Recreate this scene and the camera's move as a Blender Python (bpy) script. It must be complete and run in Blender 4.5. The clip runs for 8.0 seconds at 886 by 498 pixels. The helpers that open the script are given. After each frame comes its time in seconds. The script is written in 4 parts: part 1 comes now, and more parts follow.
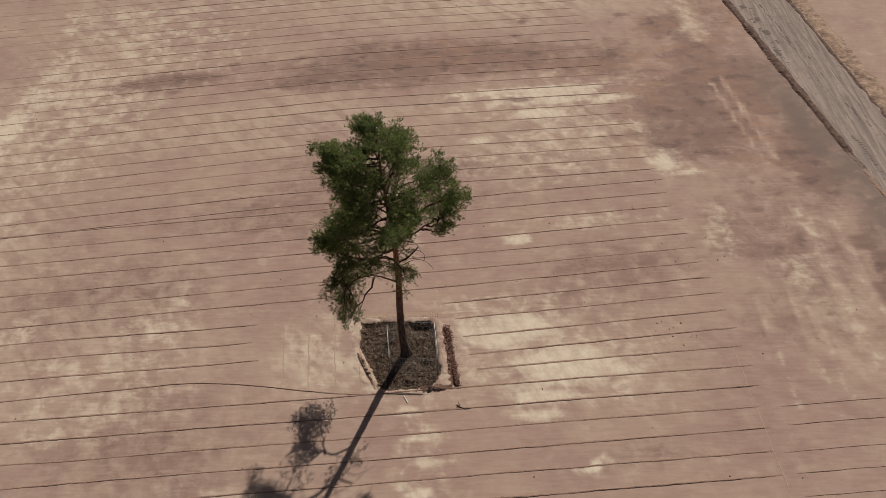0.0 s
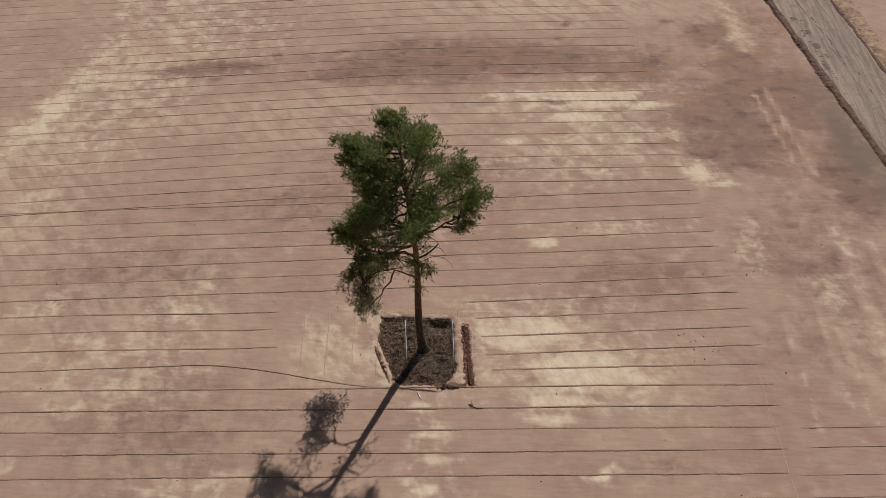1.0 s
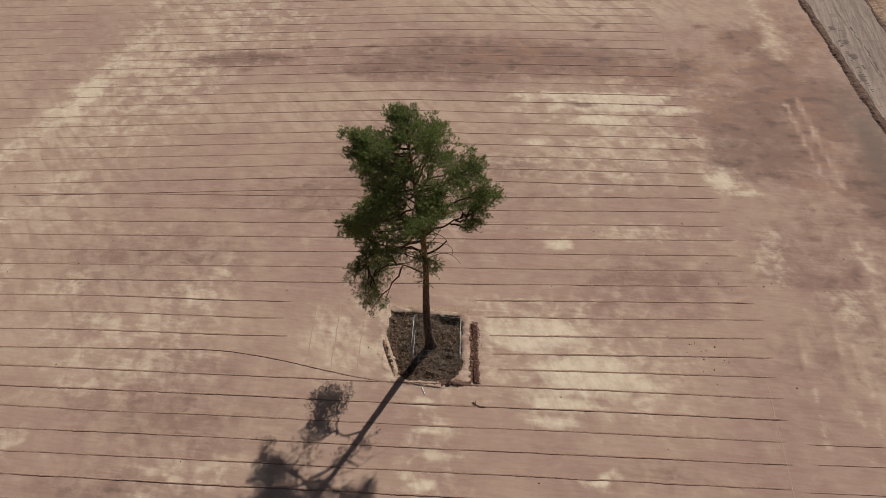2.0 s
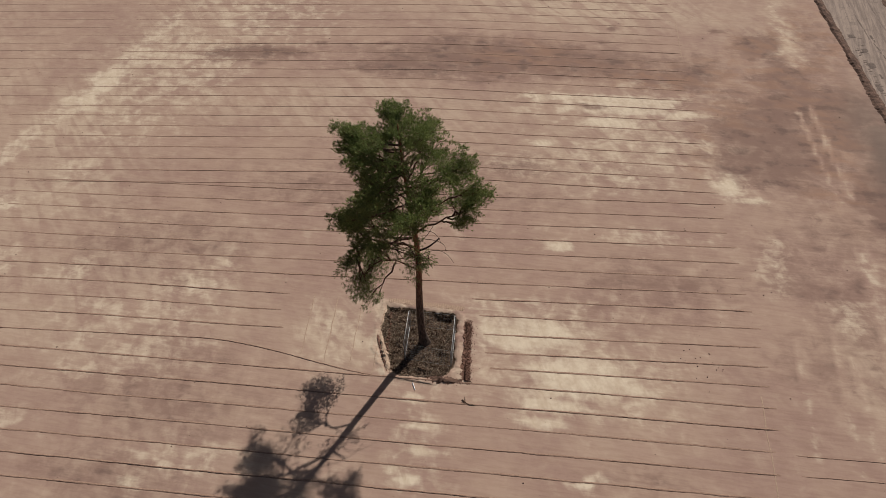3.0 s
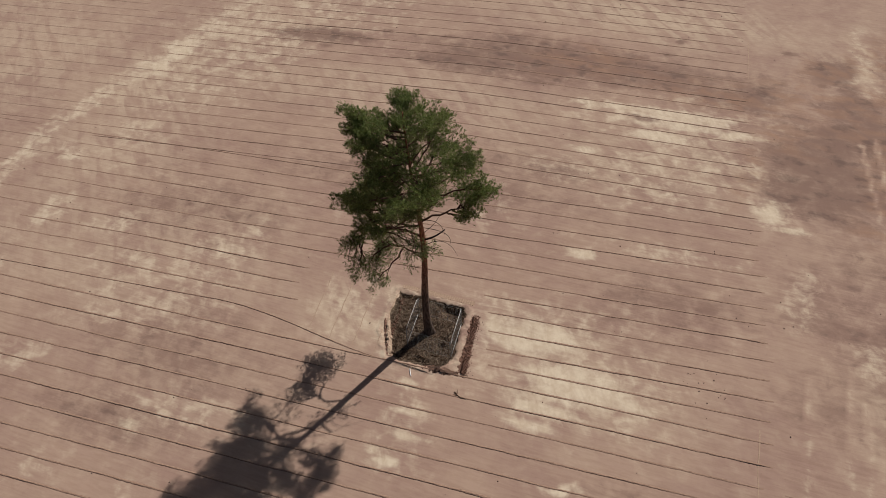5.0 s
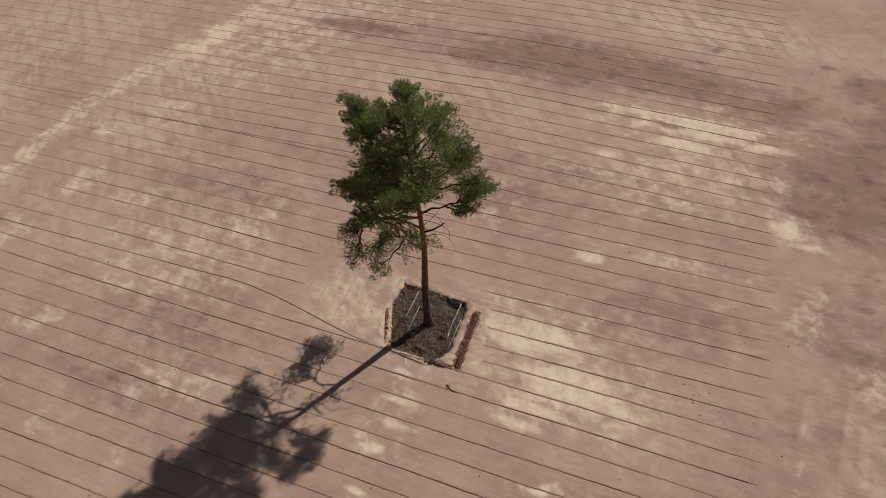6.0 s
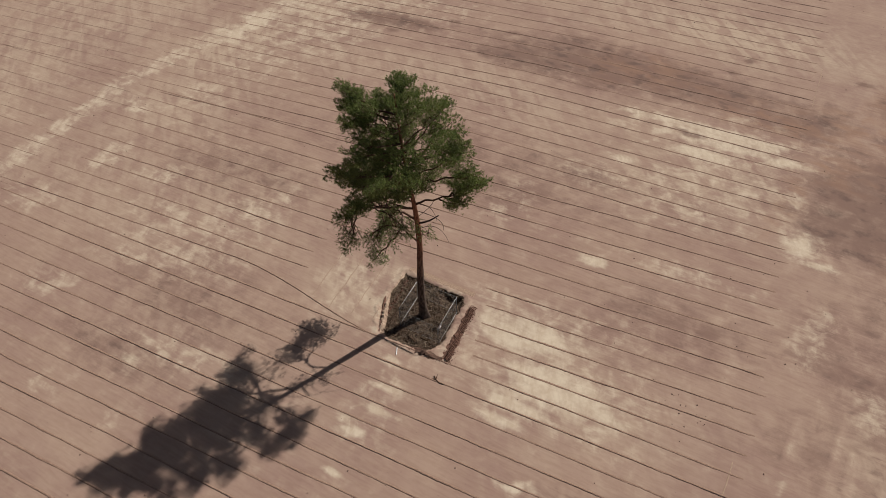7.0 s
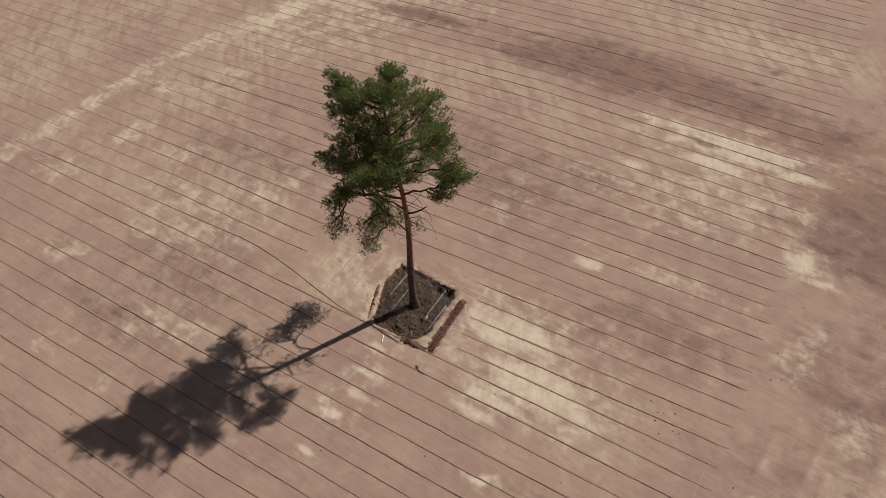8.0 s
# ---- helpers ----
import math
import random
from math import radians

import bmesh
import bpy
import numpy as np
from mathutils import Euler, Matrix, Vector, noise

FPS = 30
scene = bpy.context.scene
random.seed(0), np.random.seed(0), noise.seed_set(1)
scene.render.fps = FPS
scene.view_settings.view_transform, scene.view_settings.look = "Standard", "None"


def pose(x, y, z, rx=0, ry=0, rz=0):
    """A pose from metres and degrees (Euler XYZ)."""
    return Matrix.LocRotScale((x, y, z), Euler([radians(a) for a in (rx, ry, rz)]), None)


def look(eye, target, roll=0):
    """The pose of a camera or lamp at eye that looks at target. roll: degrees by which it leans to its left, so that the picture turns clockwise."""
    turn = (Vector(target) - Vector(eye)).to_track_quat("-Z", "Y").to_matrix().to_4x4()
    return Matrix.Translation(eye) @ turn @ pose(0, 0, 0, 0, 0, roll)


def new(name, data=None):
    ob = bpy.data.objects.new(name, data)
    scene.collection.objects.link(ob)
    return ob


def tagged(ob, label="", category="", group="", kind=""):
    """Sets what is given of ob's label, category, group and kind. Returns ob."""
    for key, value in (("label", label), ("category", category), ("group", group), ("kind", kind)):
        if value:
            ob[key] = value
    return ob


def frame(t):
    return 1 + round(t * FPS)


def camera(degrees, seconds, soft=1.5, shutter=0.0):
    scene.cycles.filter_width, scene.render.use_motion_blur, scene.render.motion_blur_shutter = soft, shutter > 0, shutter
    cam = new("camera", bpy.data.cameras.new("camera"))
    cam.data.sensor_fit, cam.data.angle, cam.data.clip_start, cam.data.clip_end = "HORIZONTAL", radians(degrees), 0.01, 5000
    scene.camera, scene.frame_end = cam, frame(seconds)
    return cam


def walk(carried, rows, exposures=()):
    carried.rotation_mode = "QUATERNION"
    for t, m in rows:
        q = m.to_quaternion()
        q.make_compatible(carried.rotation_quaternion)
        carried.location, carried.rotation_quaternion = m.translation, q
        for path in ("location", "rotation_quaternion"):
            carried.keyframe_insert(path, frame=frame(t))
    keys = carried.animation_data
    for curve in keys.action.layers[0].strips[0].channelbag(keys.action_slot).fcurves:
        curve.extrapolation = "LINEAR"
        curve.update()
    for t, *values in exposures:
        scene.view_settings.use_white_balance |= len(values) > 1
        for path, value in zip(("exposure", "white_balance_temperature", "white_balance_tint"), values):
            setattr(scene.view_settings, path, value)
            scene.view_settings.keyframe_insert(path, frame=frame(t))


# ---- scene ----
cam = camera(58.3, 8.0, soft=0.85)
PATH = [
    (0, (-0.388, 0.222, 50.048), (-0.414, 1.604, 48.603), -1.4),
    (0.5, (0.386, 0.201, 49.956), (0.307, 1.582, 48.511), -1.4),
    (1, (1.214, 0.201, 49.967), (1.079, 1.578, 48.522), -1.4),
    (1.5, (2.134, 0.228, 49.967), (1.948, 1.598, 48.521), -1.5),
    (3, (5.535, 0.398, 50.004), (5.242, 1.748, 48.558), -1.7),
    (3.5, (6.819, 0.507, 50.039), (6.488, 1.848, 48.593), -1.7),
    (4, (8.227, 0.7, 50.054), (7.837, 2.025, 48.608), -1.7),
    (4.5, (9.864, 0.928, 50.037), (9.411, 2.235, 48.592), -1.8),
    (6, (15.208, 2.112, 50.114), (14.578, 3.344, 48.669), -2.0),
    (6.5, (17.244, 2.758, 50.108), (16.554, 3.958, 48.664), -2.1),
    (7, (19.37, 3.511, 50.048), (18.622, 4.678, 48.606), -2.2),
    (7.5, (21.558, 4.353, 50.065), (20.755, 5.485, 48.625), -2.4),
    (8, (23.871, 5.349, 50.052), (23.014, 6.443, 48.614), -2.4),
]
walk(cam, [(t, look(eye, target, roll)) for t, eye, target, roll in PATH])

# ---- world, sun, exposure ----
SUN_TURN, SUN_HEIGHT = 67.8, 41.9
scene.view_settings.exposure = 0.0
world = bpy.data.worlds.new("sky")
scene.world = world
world.use_nodes = True
wn = world.node_tree
sky = wn.nodes.new("ShaderNodeTexSky")
sky.sky_type, sky.sun_disc = "NISHITA", False
sky.sun_elevation, sky.sun_rotation = radians(SUN_HEIGHT), radians(90 - SUN_TURN)
sky.air_density, sky.dust_density, sky.ozone_density = 0.9, 2.5, 1.0
wn.nodes["Background"].inputs["Strength"].default_value = 0.030
wn.links.new(sky.outputs["Color"], wn.nodes["Background"].inputs["Color"])
sun = new("sun", bpy.data.lights.new("sun", "SUN"))
sun.data.energy, sun.data.angle, sun.data.color = 4.2, radians(0.7), (1.0, 0.955, 0.905)
ca, sa = math.cos(radians(SUN_TURN)), math.sin(radians(SUN_TURN))
ch, sh = math.cos(radians(SUN_HEIGHT)), math.sin(radians(SUN_HEIGHT))
sun.matrix_world = look((60 * ca * ch, 60 * sa * ch, 60 * sh), (0, 0, 0))

# ---- the plan ----
BASE = Vector((-4.05, 36.72, 0.0))      # foot of the pine
PITCH, SLOPE, ROW0 = 1.797, math.tan(radians(4.6)), 26.4   # passes of the grader: width, slant, first one at x = 20
PIT = np.array([(-7.95, 40.1), (-2.1, 40.28), (-1.75, 39.6), (-1.15, 35.0), (-1.75, 34.05), (-2.9, 33.55), (-6.3, 33.55), (-7.65, 35.5), (-7.9, 37.3)])
ROAD_L = lambda y: 33.35 + (90 - y) * 0.166
ROAD_R = lambda y: 40.75 + (90 - y) * 0.125


def row_y(k, x):
    """The line between two passes of the grader: three sets of them, each with its own slant."""
    y = ROW0 + PITCH * k
    if k <= 6:
        return y - (20 - x) * (SLOPE if k <= 5 else 0.095)
    if k <= 17:
        near = PITCH * 0.20 * smooth(-34, -16, x) * smooth(-5, -9, x) if k in (8, 9, 10) else 0.0
        return y - (20 - x) * 0.1135 - near
    turn = -16 + min(6.0, (k - 18) * 0.5)
    return y - (20 - x) * SLOPE - PITCH * (0.12 + 0.0215 * ((turn - x) + np.sqrt((turn - x) ** 2 + 9.0)))


# ---- helpers for fields of numbers ----
def hashed(ix, iy, seed):
    h = (ix.astype(np.int64) * 374761393 + iy.astype(np.int64) * 668265263 + seed * 974634777) & 0xFFFFFFFF
    h = ((h ^ (h >> 13)) * 1274126177) & 0xFFFFFFFF
    return ((h ^ (h >> 16)) & 0xFFFF) / 65535.0


def value_noise(x, y, seed=0):
    x, y = np.asarray(x, float), np.asarray(y, float)
    ix, iy = np.floor(x), np.floor(y)
    fx, fy = x - ix, y - iy
    fx, fy = fx * fx * (3 - 2 * fx), fy * fy * (3 - 2 * fy)
    a, b = hashed(ix, iy, seed), hashed(ix + 1, iy, seed)
    c, d = hashed(ix, iy + 1, seed), hashed(ix + 1, iy + 1, seed)
    return (a * (1 - fx) + b * fx) * (1 - fy) + (c * (1 - fx) + d * fx) * fy


def fractal(x, y, seed=0, octaves=4):
    total, amp, norm = 0.0, 1.0, 0.0
    for o in range(octaves):
        total = total + amp * value_noise(x * 2 ** o, y * 2 ** o, seed + 17 * o)
        norm, amp = norm + amp, amp * 0.5
    return total / norm


def smooth(a, b, v):
    t = np.clip((v - a) / (b - a), 0, 1)
    return t * t * (3 - 2 * t)


def pit_inside(x, y):
    """Distance inside the edge of the hollow round the tree (negative outside), edge crumbled."""
    x, y = np.asarray(x, float), np.asarray(y, float)
    best, inside = np.full(x.shape, 1e9), np.zeros(x.shape, bool)
    n = len(PIT)
    for i in range(n):
        (x0, y0), (x1, y1) = PIT[i], PIT[(i + 1) % n]
        dx, dy = x1 - x0, y1 - y0
        t = np.clip(((x - x0) * dx + (y - y0) * dy) / (dx * dx + dy * dy), 0, 1)
        best = np.minimum(best, np.hypot(x - x0 - t * dx, y - y0 - t * dy))
        cross = (y0 > y) != (y1 > y)
        if dy:
            inside ^= cross & (x < x0 + (y - y0) / dy * dx)
    return np.where(inside, best, -best) + 0.5 * (fractal(x * 1.9, y * 1.9, 5, 4) - 0.5)


def ground_z(x, y):
    """Height of the ground: a graded field, a hollow round the tree, a sunken road."""
    x, y = np.asarray(x, float), np.asarray(y, float)
    z = 0.10 * (fractal(x / 22, y / 22, 1, 3) - 0.5) + 0.025 * (fractal(x / 1.7, y / 1.7, 2, 2) - 0.5)
    d = pit_inside(x, y)
    floor = -0.20 + 0.35 * (fractal(x * 1.1, y * 1.1, 3, 4) - 0.5) + 0.26 * (fractal(x * 3.5, y * 3.5, 4, 3) - 0.5)
    floor = floor + 0.10 * np.exp(-((x - BASE.x) ** 2 + (y - BASE.y) ** 2) / 1.2)
    burrow = np.exp(-(((x + 3.0) / 0.75) ** 4 + ((y - 39.62) / 0.36) ** 4))
    floor = floor - 0.55 * burrow
    wide = np.where(y > 39.2, 0.5, np.where(x < -6.9, 0.4, 0.55))
    m = smooth(0.0, 1.0, d / wide)
    rim = 0.10 * np.exp(-((d + 0.18) / 0.22) ** 2) * (fractal(x * 3, y * 3, 6, 3))
    z = z * (1 - m) + floor * m + rim
    lane = smooth(-0.2, 1.2, x - ROAD_L(y)) * smooth(-0.2, 1.2, ROAD_R(y) - x) * smooth(-25, 10, y)
    return z - 0.16 * lane


# ---- materials ----
def material(name, rough=0.9, metal=0.0):
    m = bpy.data.materials.new(name)
    m.use_nodes = True
    b = m.node_tree.nodes["Principled BSDF"]
    b.inputs["Roughness"].default_value, b.inputs["Metallic"].default_value = rough, metal
    b.inputs["Specular IOR Level"].default_value = 0.25
    return m, m.node_tree, b


def node(nt, kind, **values):
    n = nt.nodes.new(kind)
    for key, value in values.items():
        n.inputs[key.replace("_", " ")].default_value = value
    return n


def mapped(nt, scale=(1, 1, 1), turn=0.0, source="Object"):
    tc = nt.nodes.new("ShaderNodeTexCoord")
    mp = nt.nodes.new("ShaderNodeMapping")
    mp.inputs["Scale"].default_value, mp.inputs["Rotation"].default_value = scale, (0, 0, turn)
    nt.links.new(tc.outputs[source], mp.inputs["Vector"])
    return mp.outputs["Vector"]


def swept(nt, long, wide, turn):
    """Coordinates for marks drawn out along a direction on the ground."""
    tc = nt.nodes.new("ShaderNodeTexCoord")
    mp = nt.nodes.new("ShaderNodeMapping")
    mp.vector_type = "TEXTURE"
    mp.inputs["Scale"].default_value, mp.inputs["Rotation"].default_value = (long, wide, 1), (0, 0, turn)
    nt.links.new(tc.outputs["Object"], mp.inputs["Vector"])
    return mp.outputs["Vector"]


def noise_fac(nt, vector, scale, detail=6.0, rough=0.6, warp=0.0):
    n = node(nt, "ShaderNodeTexNoise", Scale=scale, Detail=detail, Roughness=rough, Distortion=warp)
    nt.links.new(vector, n.inputs["Vector"])
    return n.outputs["Fac"]


def span(nt, fac, a, b, lo=0.0, hi=1.0):
    m = nt.nodes.new("ShaderNodeMapRange")
    m.interpolation_type = "SMOOTHSTEP"
    for key, value in (("From Min", a), ("From Max", b), ("To Min", lo), ("To Max", hi)):
        m.inputs[key].default_value = value
    nt.links.new(fac, m.inputs["Value"])
    return m.outputs["Result"]


def calc(nt, op, a, b):
    m = nt.nodes.new("ShaderNodeMath")
    m.operation = op
    for i, v in enumerate((a, b)):
        if isinstance(v, (int, float)):
            m.inputs[i].default_value = v
        else:
            nt.links.new(v, m.inputs[i])
    return m.outputs[0]


def blend(nt, fac, a, b, mode="MIX"):
    m = nt.nodes.new("ShaderNodeMix")
    m.data_type, m.blend_type = "RGBA", mode
    for i, v in ((0, fac), (6, a), (7, b)):
        if isinstance(v, (int, float)):
            m.inputs[i].default_value = v
        elif isinstance(v, tuple):
            m.inputs[i].default_value = (*v, 1)
        else:
            nt.links.new(v, m.inputs[i])
    return m.outputs[2]


def bump(nt, height, bsdf, distance, strength=1.0, after=None):
    b = nt.nodes.new("ShaderNodeBump")
    b.inputs["Distance"].default_value, b.inputs["Strength"].default_value = distance, strength
    nt.links.new(height, b.inputs["Height"])
    if after:
        nt.links.new(after, b.inputs["Normal"])
    nt.links.new(b.outputs["Normal"], bsdf.inputs["Normal"])
    return b.outputs["Normal"]


def soil_material():
    """Sandy subsoil: blotches, streaks along the grader's passes, pale sand, damp and rusty stains, crumbs."""
    m, nt, b = material("graded_sandy_soil", 0.95)
    flat = mapped(nt)
    stain = nt.nodes.new("ShaderNodeVertexColor")
    stain.layer_name = "stain"
    sep = nt.nodes.new("ShaderNodeSeparateColor")
    nt.links.new(stain.outputs["Color"], sep.inputs["Color"])
    place = nt.nodes.new("ShaderNodeVertexColor")
    place.layer_name = "place"
    sep2 = nt.nodes.new("ShaderNodeSeparateColor")
    nt.links.new(place.outputs["Color"], sep2.inputs["Color"])
    big = noise_fac(nt, flat, 0.11, 5, 0.6)
    mid = noise_fac(nt, flat, 0.50, 6, 0.58, 0.5)
    fine = noise_fac(nt, flat, 5.0, 8, 0.75)
    grain = noise_fac(nt, flat, 38.0, 5, 0.7)
    torn = noise_fac(nt, flat, 1.5, 5, 0.58, 0.8)
    # brushed marks: long ones with the passes, short ones across them
    brushed = noise_fac(nt, mapped(nt, (0.42, 2.3, 1), radians(-4.6)), 1.0, 7, 0.64, 0.6)
    combed = noise_fac(nt, swept(nt, 2.2, 0.65, radians(118)), 1.0, 5, 0.6, 0.5)
    cloud = noise_fac(nt, flat, 0.62, 8, 0.62, 0.4)
    rough_edge = calc(nt, "ADD", calc(nt, "MULTIPLY", cloud, 0.60), calc(nt, "ADD", calc(nt, "MULTIPLY", brushed, 0.28), calc(nt, "MULTIPLY", combed, 0.12)))
    rough_edge = span(nt, rough_edge, 0.36, 0.64)
    sweep = noise_fac(nt, swept(nt, 5.2, 1.15, radians(132)), 1.0, 4, 0.55, 0.7)
    c = blend(nt, span(nt, big, 0.36, 0.64), SOIL_A, SOIL_B)
    c = blend(nt, span(nt, noise_fac(nt, flat, 0.23, 4, 0.55, 0.6), 0.48, 0.74, 0, 0.26), c, SOIL_C)
    c = blend(nt, span(nt, rough_edge, 0.1, 1.0, 0, 0.24), c, SOIL_C)
    # dry, lighter ground in broad soft zones, and fine scratches along the passes
    c = blend(nt, calc(nt, "MULTIPLY", sep2.outputs["Blue"], span(nt, calc(nt, "ADD", calc(nt, "MULTIPLY", cloud, 0.35), calc(nt, "MULTIPLY", sweep, 0.65)), 0.40, 0.58, 0.10, 1.0)), c, (0.530, 0.412, 0.300))
    scratch = noise_fac(nt, mapped(nt, (0.55, 4.2, 1), radians(-4.6)), 1.0, 4, 0.6, 0.5)
    c = blend(nt, span(nt, scratch, 0.40, 0.66, 0, 0.62), c, blend(nt, 1.0, c, (0.86, 0.83, 0.81), "MULTIPLY"))
    # pale sand, with torn edges
    pale = calc(nt, "ADD", sep.outputs["Red"], calc(nt, "MULTIPLY", calc(nt, "SUBTRACT", rough_edge, 0.5), span(nt, sep.outputs["Red"], 0.2, 1.0, 0.72, 0.48)))
    c = blend(nt, span(nt, pale, 0.16, 1.10, 0, 0.84), c, blend(nt, span(nt, calc(nt, "ADD", calc(nt, "MULTIPLY", combed, 0.5), calc(nt, "MULTIPLY", torn, 0.5)), 0.34, 0.66), (0.555, 0.440, 0.318), SOIL_PALE))
    damp = calc(nt, "ADD", sep.outputs["Green"], calc(nt, "MULTIPLY", calc(nt, "SUBTRACT", 0.5, rough_edge), 0.40))
    c = blend(nt, span(nt, damp, 0.12, 1.0, 0, 0.85), c, SOIL_DAMP)
    blots = noise_fac(nt, mapped(nt, (0.75, 1.3, 1)), 0.55, 5, 0.58, 0.15)
    rust = calc(nt, "MULTIPLY", sep.outputs["Blue"], span(nt, noise_fac(nt, mapped(nt, (0.7, 1.5, 1), 1.0), 0.5, 3, 0.55, 0.6), 0.36, 0.72))
    c = blend(nt, calc(nt, "MULTIPLY", rust, 0.62), c, SOIL_RUST)
    c = blend(nt, calc(nt, "MULTIPLY", span(nt, damp, 0.3, 0.9), span(nt, blots, 0.52, 0.66, 0, 0.55)), c, (0.110, 0.072, 0.060))
    # forest floor in the hollow
    litter = blend(nt, span(nt, fine, 0.35, 0.7), (0.024, 0.014, 0.009), (0.120, 0.072, 0.044))
    litter = blend(nt, span(nt, grain, 0.54, 0.64), litter, (0.34, 0.27, 0.20))
    litter = blend(nt, span(nt, torn, 0.50, 0.66, 0, 0.75), litter, (0.125, 0.095, 0.060))
    litter = blend(nt, span(nt, torn, 0.46, 0.36, 0, 0.8), litter, (0.018, 0.012, 0.010))
    c = blend(nt, span(nt, sep2.outputs["Red"], 0.35, 0.65), c, litter)
    # trodden, greyer soil beside the road
    c = blend(nt, calc(nt, "MULTIPLY", sep2.outputs["Green"], span(nt, mid, 0.25, 0.55, 0.35, 1.0)), c, (0.170, 0.122, 0.097))
    # crumbs and grain
    c = blend(nt, span(nt, fine, 0.3, 0.72, 0.0, 0.20), c, blend(nt, 1.0, c, (0.80, 0.77, 0.75), "MULTIPLY"))
    c = blend(nt, span(nt, grain, 0.3, 0.8, 0.0, 0.08), c, blend(nt, 1.0, c, (0.72, 0.70, 0.68), "MULTIPLY"))
    spots = node(nt, "ShaderNodeTexVoronoi", Scale=1.6, Randomness=1.0)
    nt.links.new(flat, spots.inputs["Vector"])
    speck = span(nt, spots.outputs["Distance"], 0.03, 0.055, 0.55, 0.0)
    c = blend(nt, calc(nt, "MULTIPLY", speck, span(nt, mid, 0.5, 0.62)), c, (0.12, 0.075, 0.055))
    nt.links.new(c, b.inputs["Base Color"])
    n = bump(nt, fine, b, 0.03, 0.20)
    bump(nt, grain, b, 0.012, 0.15, n)
    return m


def crumb_material(name, a, b2, scale=6.0, height=0.02):
    m, nt, b = material(name, 0.95)
    v = mapped(nt)
    f, g = noise_fac(nt, v, scale, 8, 0.7), noise_fac(nt, v, scale * 6, 5, 0.7)
    c = blend(nt, span(nt, f, 0.3, 0.7), a, b2)
    c = blend(nt, span(nt, g, 0.45, 0.8, 0, 0.5), c, tuple(v * 0.45 for v in a))
    nt.links.new(c, b.inputs["Base Color"])
    bump(nt, g, b, height, 0.8)
    return m


SOIL_A, SOIL_B, SOIL_C = (0.332, 0.214, 0.167), (0.385, 0.261, 0.197), (0.470, 0.340, 0.247)
SOIL_PALE, SOIL_DAMP, SOIL_RUST = (0.70, 0.595, 0.445), (0.205, 0.124, 0.096), (0.33, 0.188, 0.118)
M_SOIL = soil_material()
M_RIDGE = crumb_material("damp_crumbled_soil", (0.215, 0.130, 0.094), (0.35, 0.228, 0.162))
M_BANK = crumb_material("brown_trodden_bank", (0.055, 0.030, 0.022), (0.185, 0.110, 0.078), 2.2)
M_SPOIL = crumb_material("dark_loose_soil", (0.105, 0.052, 0.037), (0.225, 0.120, 0.083))
M_CLOD = crumb_material("soil_clod", (0.16, 0.100, 0.074), (0.29, 0.195, 0.145))
M_ORANGE = crumb_material("orange_sand_edge", (0.15, 0.090, 0.060), (0.44, 0.300, 0.205), 0.9)
M_PRINT = crumb_material("wet_road_print", (0.115, 0.085, 0.070), (0.20, 0.150, 0.122), 3.0)
M_RUT = crumb_material("packed_rut_edge", (0.18, 0.134, 0.110), (0.28, 0.212, 0.172), 2.0)
M_LEDGE = crumb_material("slipped_pale_sand", (0.33, 0.225, 0.160), (0.50, 0.37, 0.27), 4.0)
M_TREAD = crumb_material("pressed_sand", (0.30, 0.20, 0.14), (0.45, 0.32, 0.23))


def road_material():
    m, nt, b = material("packed_grey_road_soil", 0.95)
    along = mapped(nt, (2.4, 0.14, 1), radians(8.5))
    flat = mapped(nt)
    l, f, g = noise_fac(nt, along, 1.0, 8, 0.7, 0.4), noise_fac(nt, flat, 1.1, 8, 0.72), noise_fac(nt, flat, 14, 6, 0.7)
    c = blend(nt, span(nt, l, 0.36, 0.64), (0.185, 0.138, 0.113), (0.33, 0.252, 0.202))
    c = blend(nt, span(nt, f, 0.52, 0.66, 0, 0.5), c, (0.125, 0.095, 0.08))
    c = blend(nt, span(nt, g, 0.4, 0.8, 0, 0.5), c, (0.36, 0.28, 0.225))
    nt.links.new(c, b.inputs["Base Color"])
    n = bump(nt, f, b, 0.06, 0.5)
    bump(nt, g, b, 0.03, 0.7, n)
    return m


def bark_material():
    """Pine bark: grey and cracked at the foot, thin and orange towards the crown."""
    m, nt, b = material("pine_bark", 0.9)
    v, up = mapped(nt, (9, 9, 2.2)), mapped(nt)
    sep = nt.nodes.new("ShaderNodeSeparateXYZ")
    nt.links.new(up, sep.inputs["Vector"])
    f, g = noise_fac(nt, v, 1.0, 6, 0.7, 0.6), noise_fac(nt, v, 5.0, 4, 0.7)
    low = blend(nt, span(nt, f, 0.35, 0.65), (0.040, 0.028, 0.022), (0.135, 0.095, 0.075))
    high = blend(nt, span(nt, f, 0.35, 0.65), (0.135, 0.058, 0.034), (0.30, 0.140, 0.080))
    c = blend(nt, span(nt, calc(nt, "ADD", sep.outputs["Z"], calc(nt, "MULTIPLY", f, 3.0)), 5.0, 11.5), low, high)
    nt.links.new(c, b.inputs["Base Color"])
    n = bump(nt, f, b, 0.05, 0.9)
    bump(nt, g, b, 0.01, 0.6, n)
    return m


def plain_material(name, a, b2, rough=0.6, metal=0.0, scale=12.0):
    m, nt, b = material(name, rough, metal)
    f = noise_fac(nt, mapped(nt), scale, 6, 0.65)
    nt.links.new(blend(nt, span(nt, f, 0.35, 0.7), a, b2), b.inputs["Base Color"])
    return m


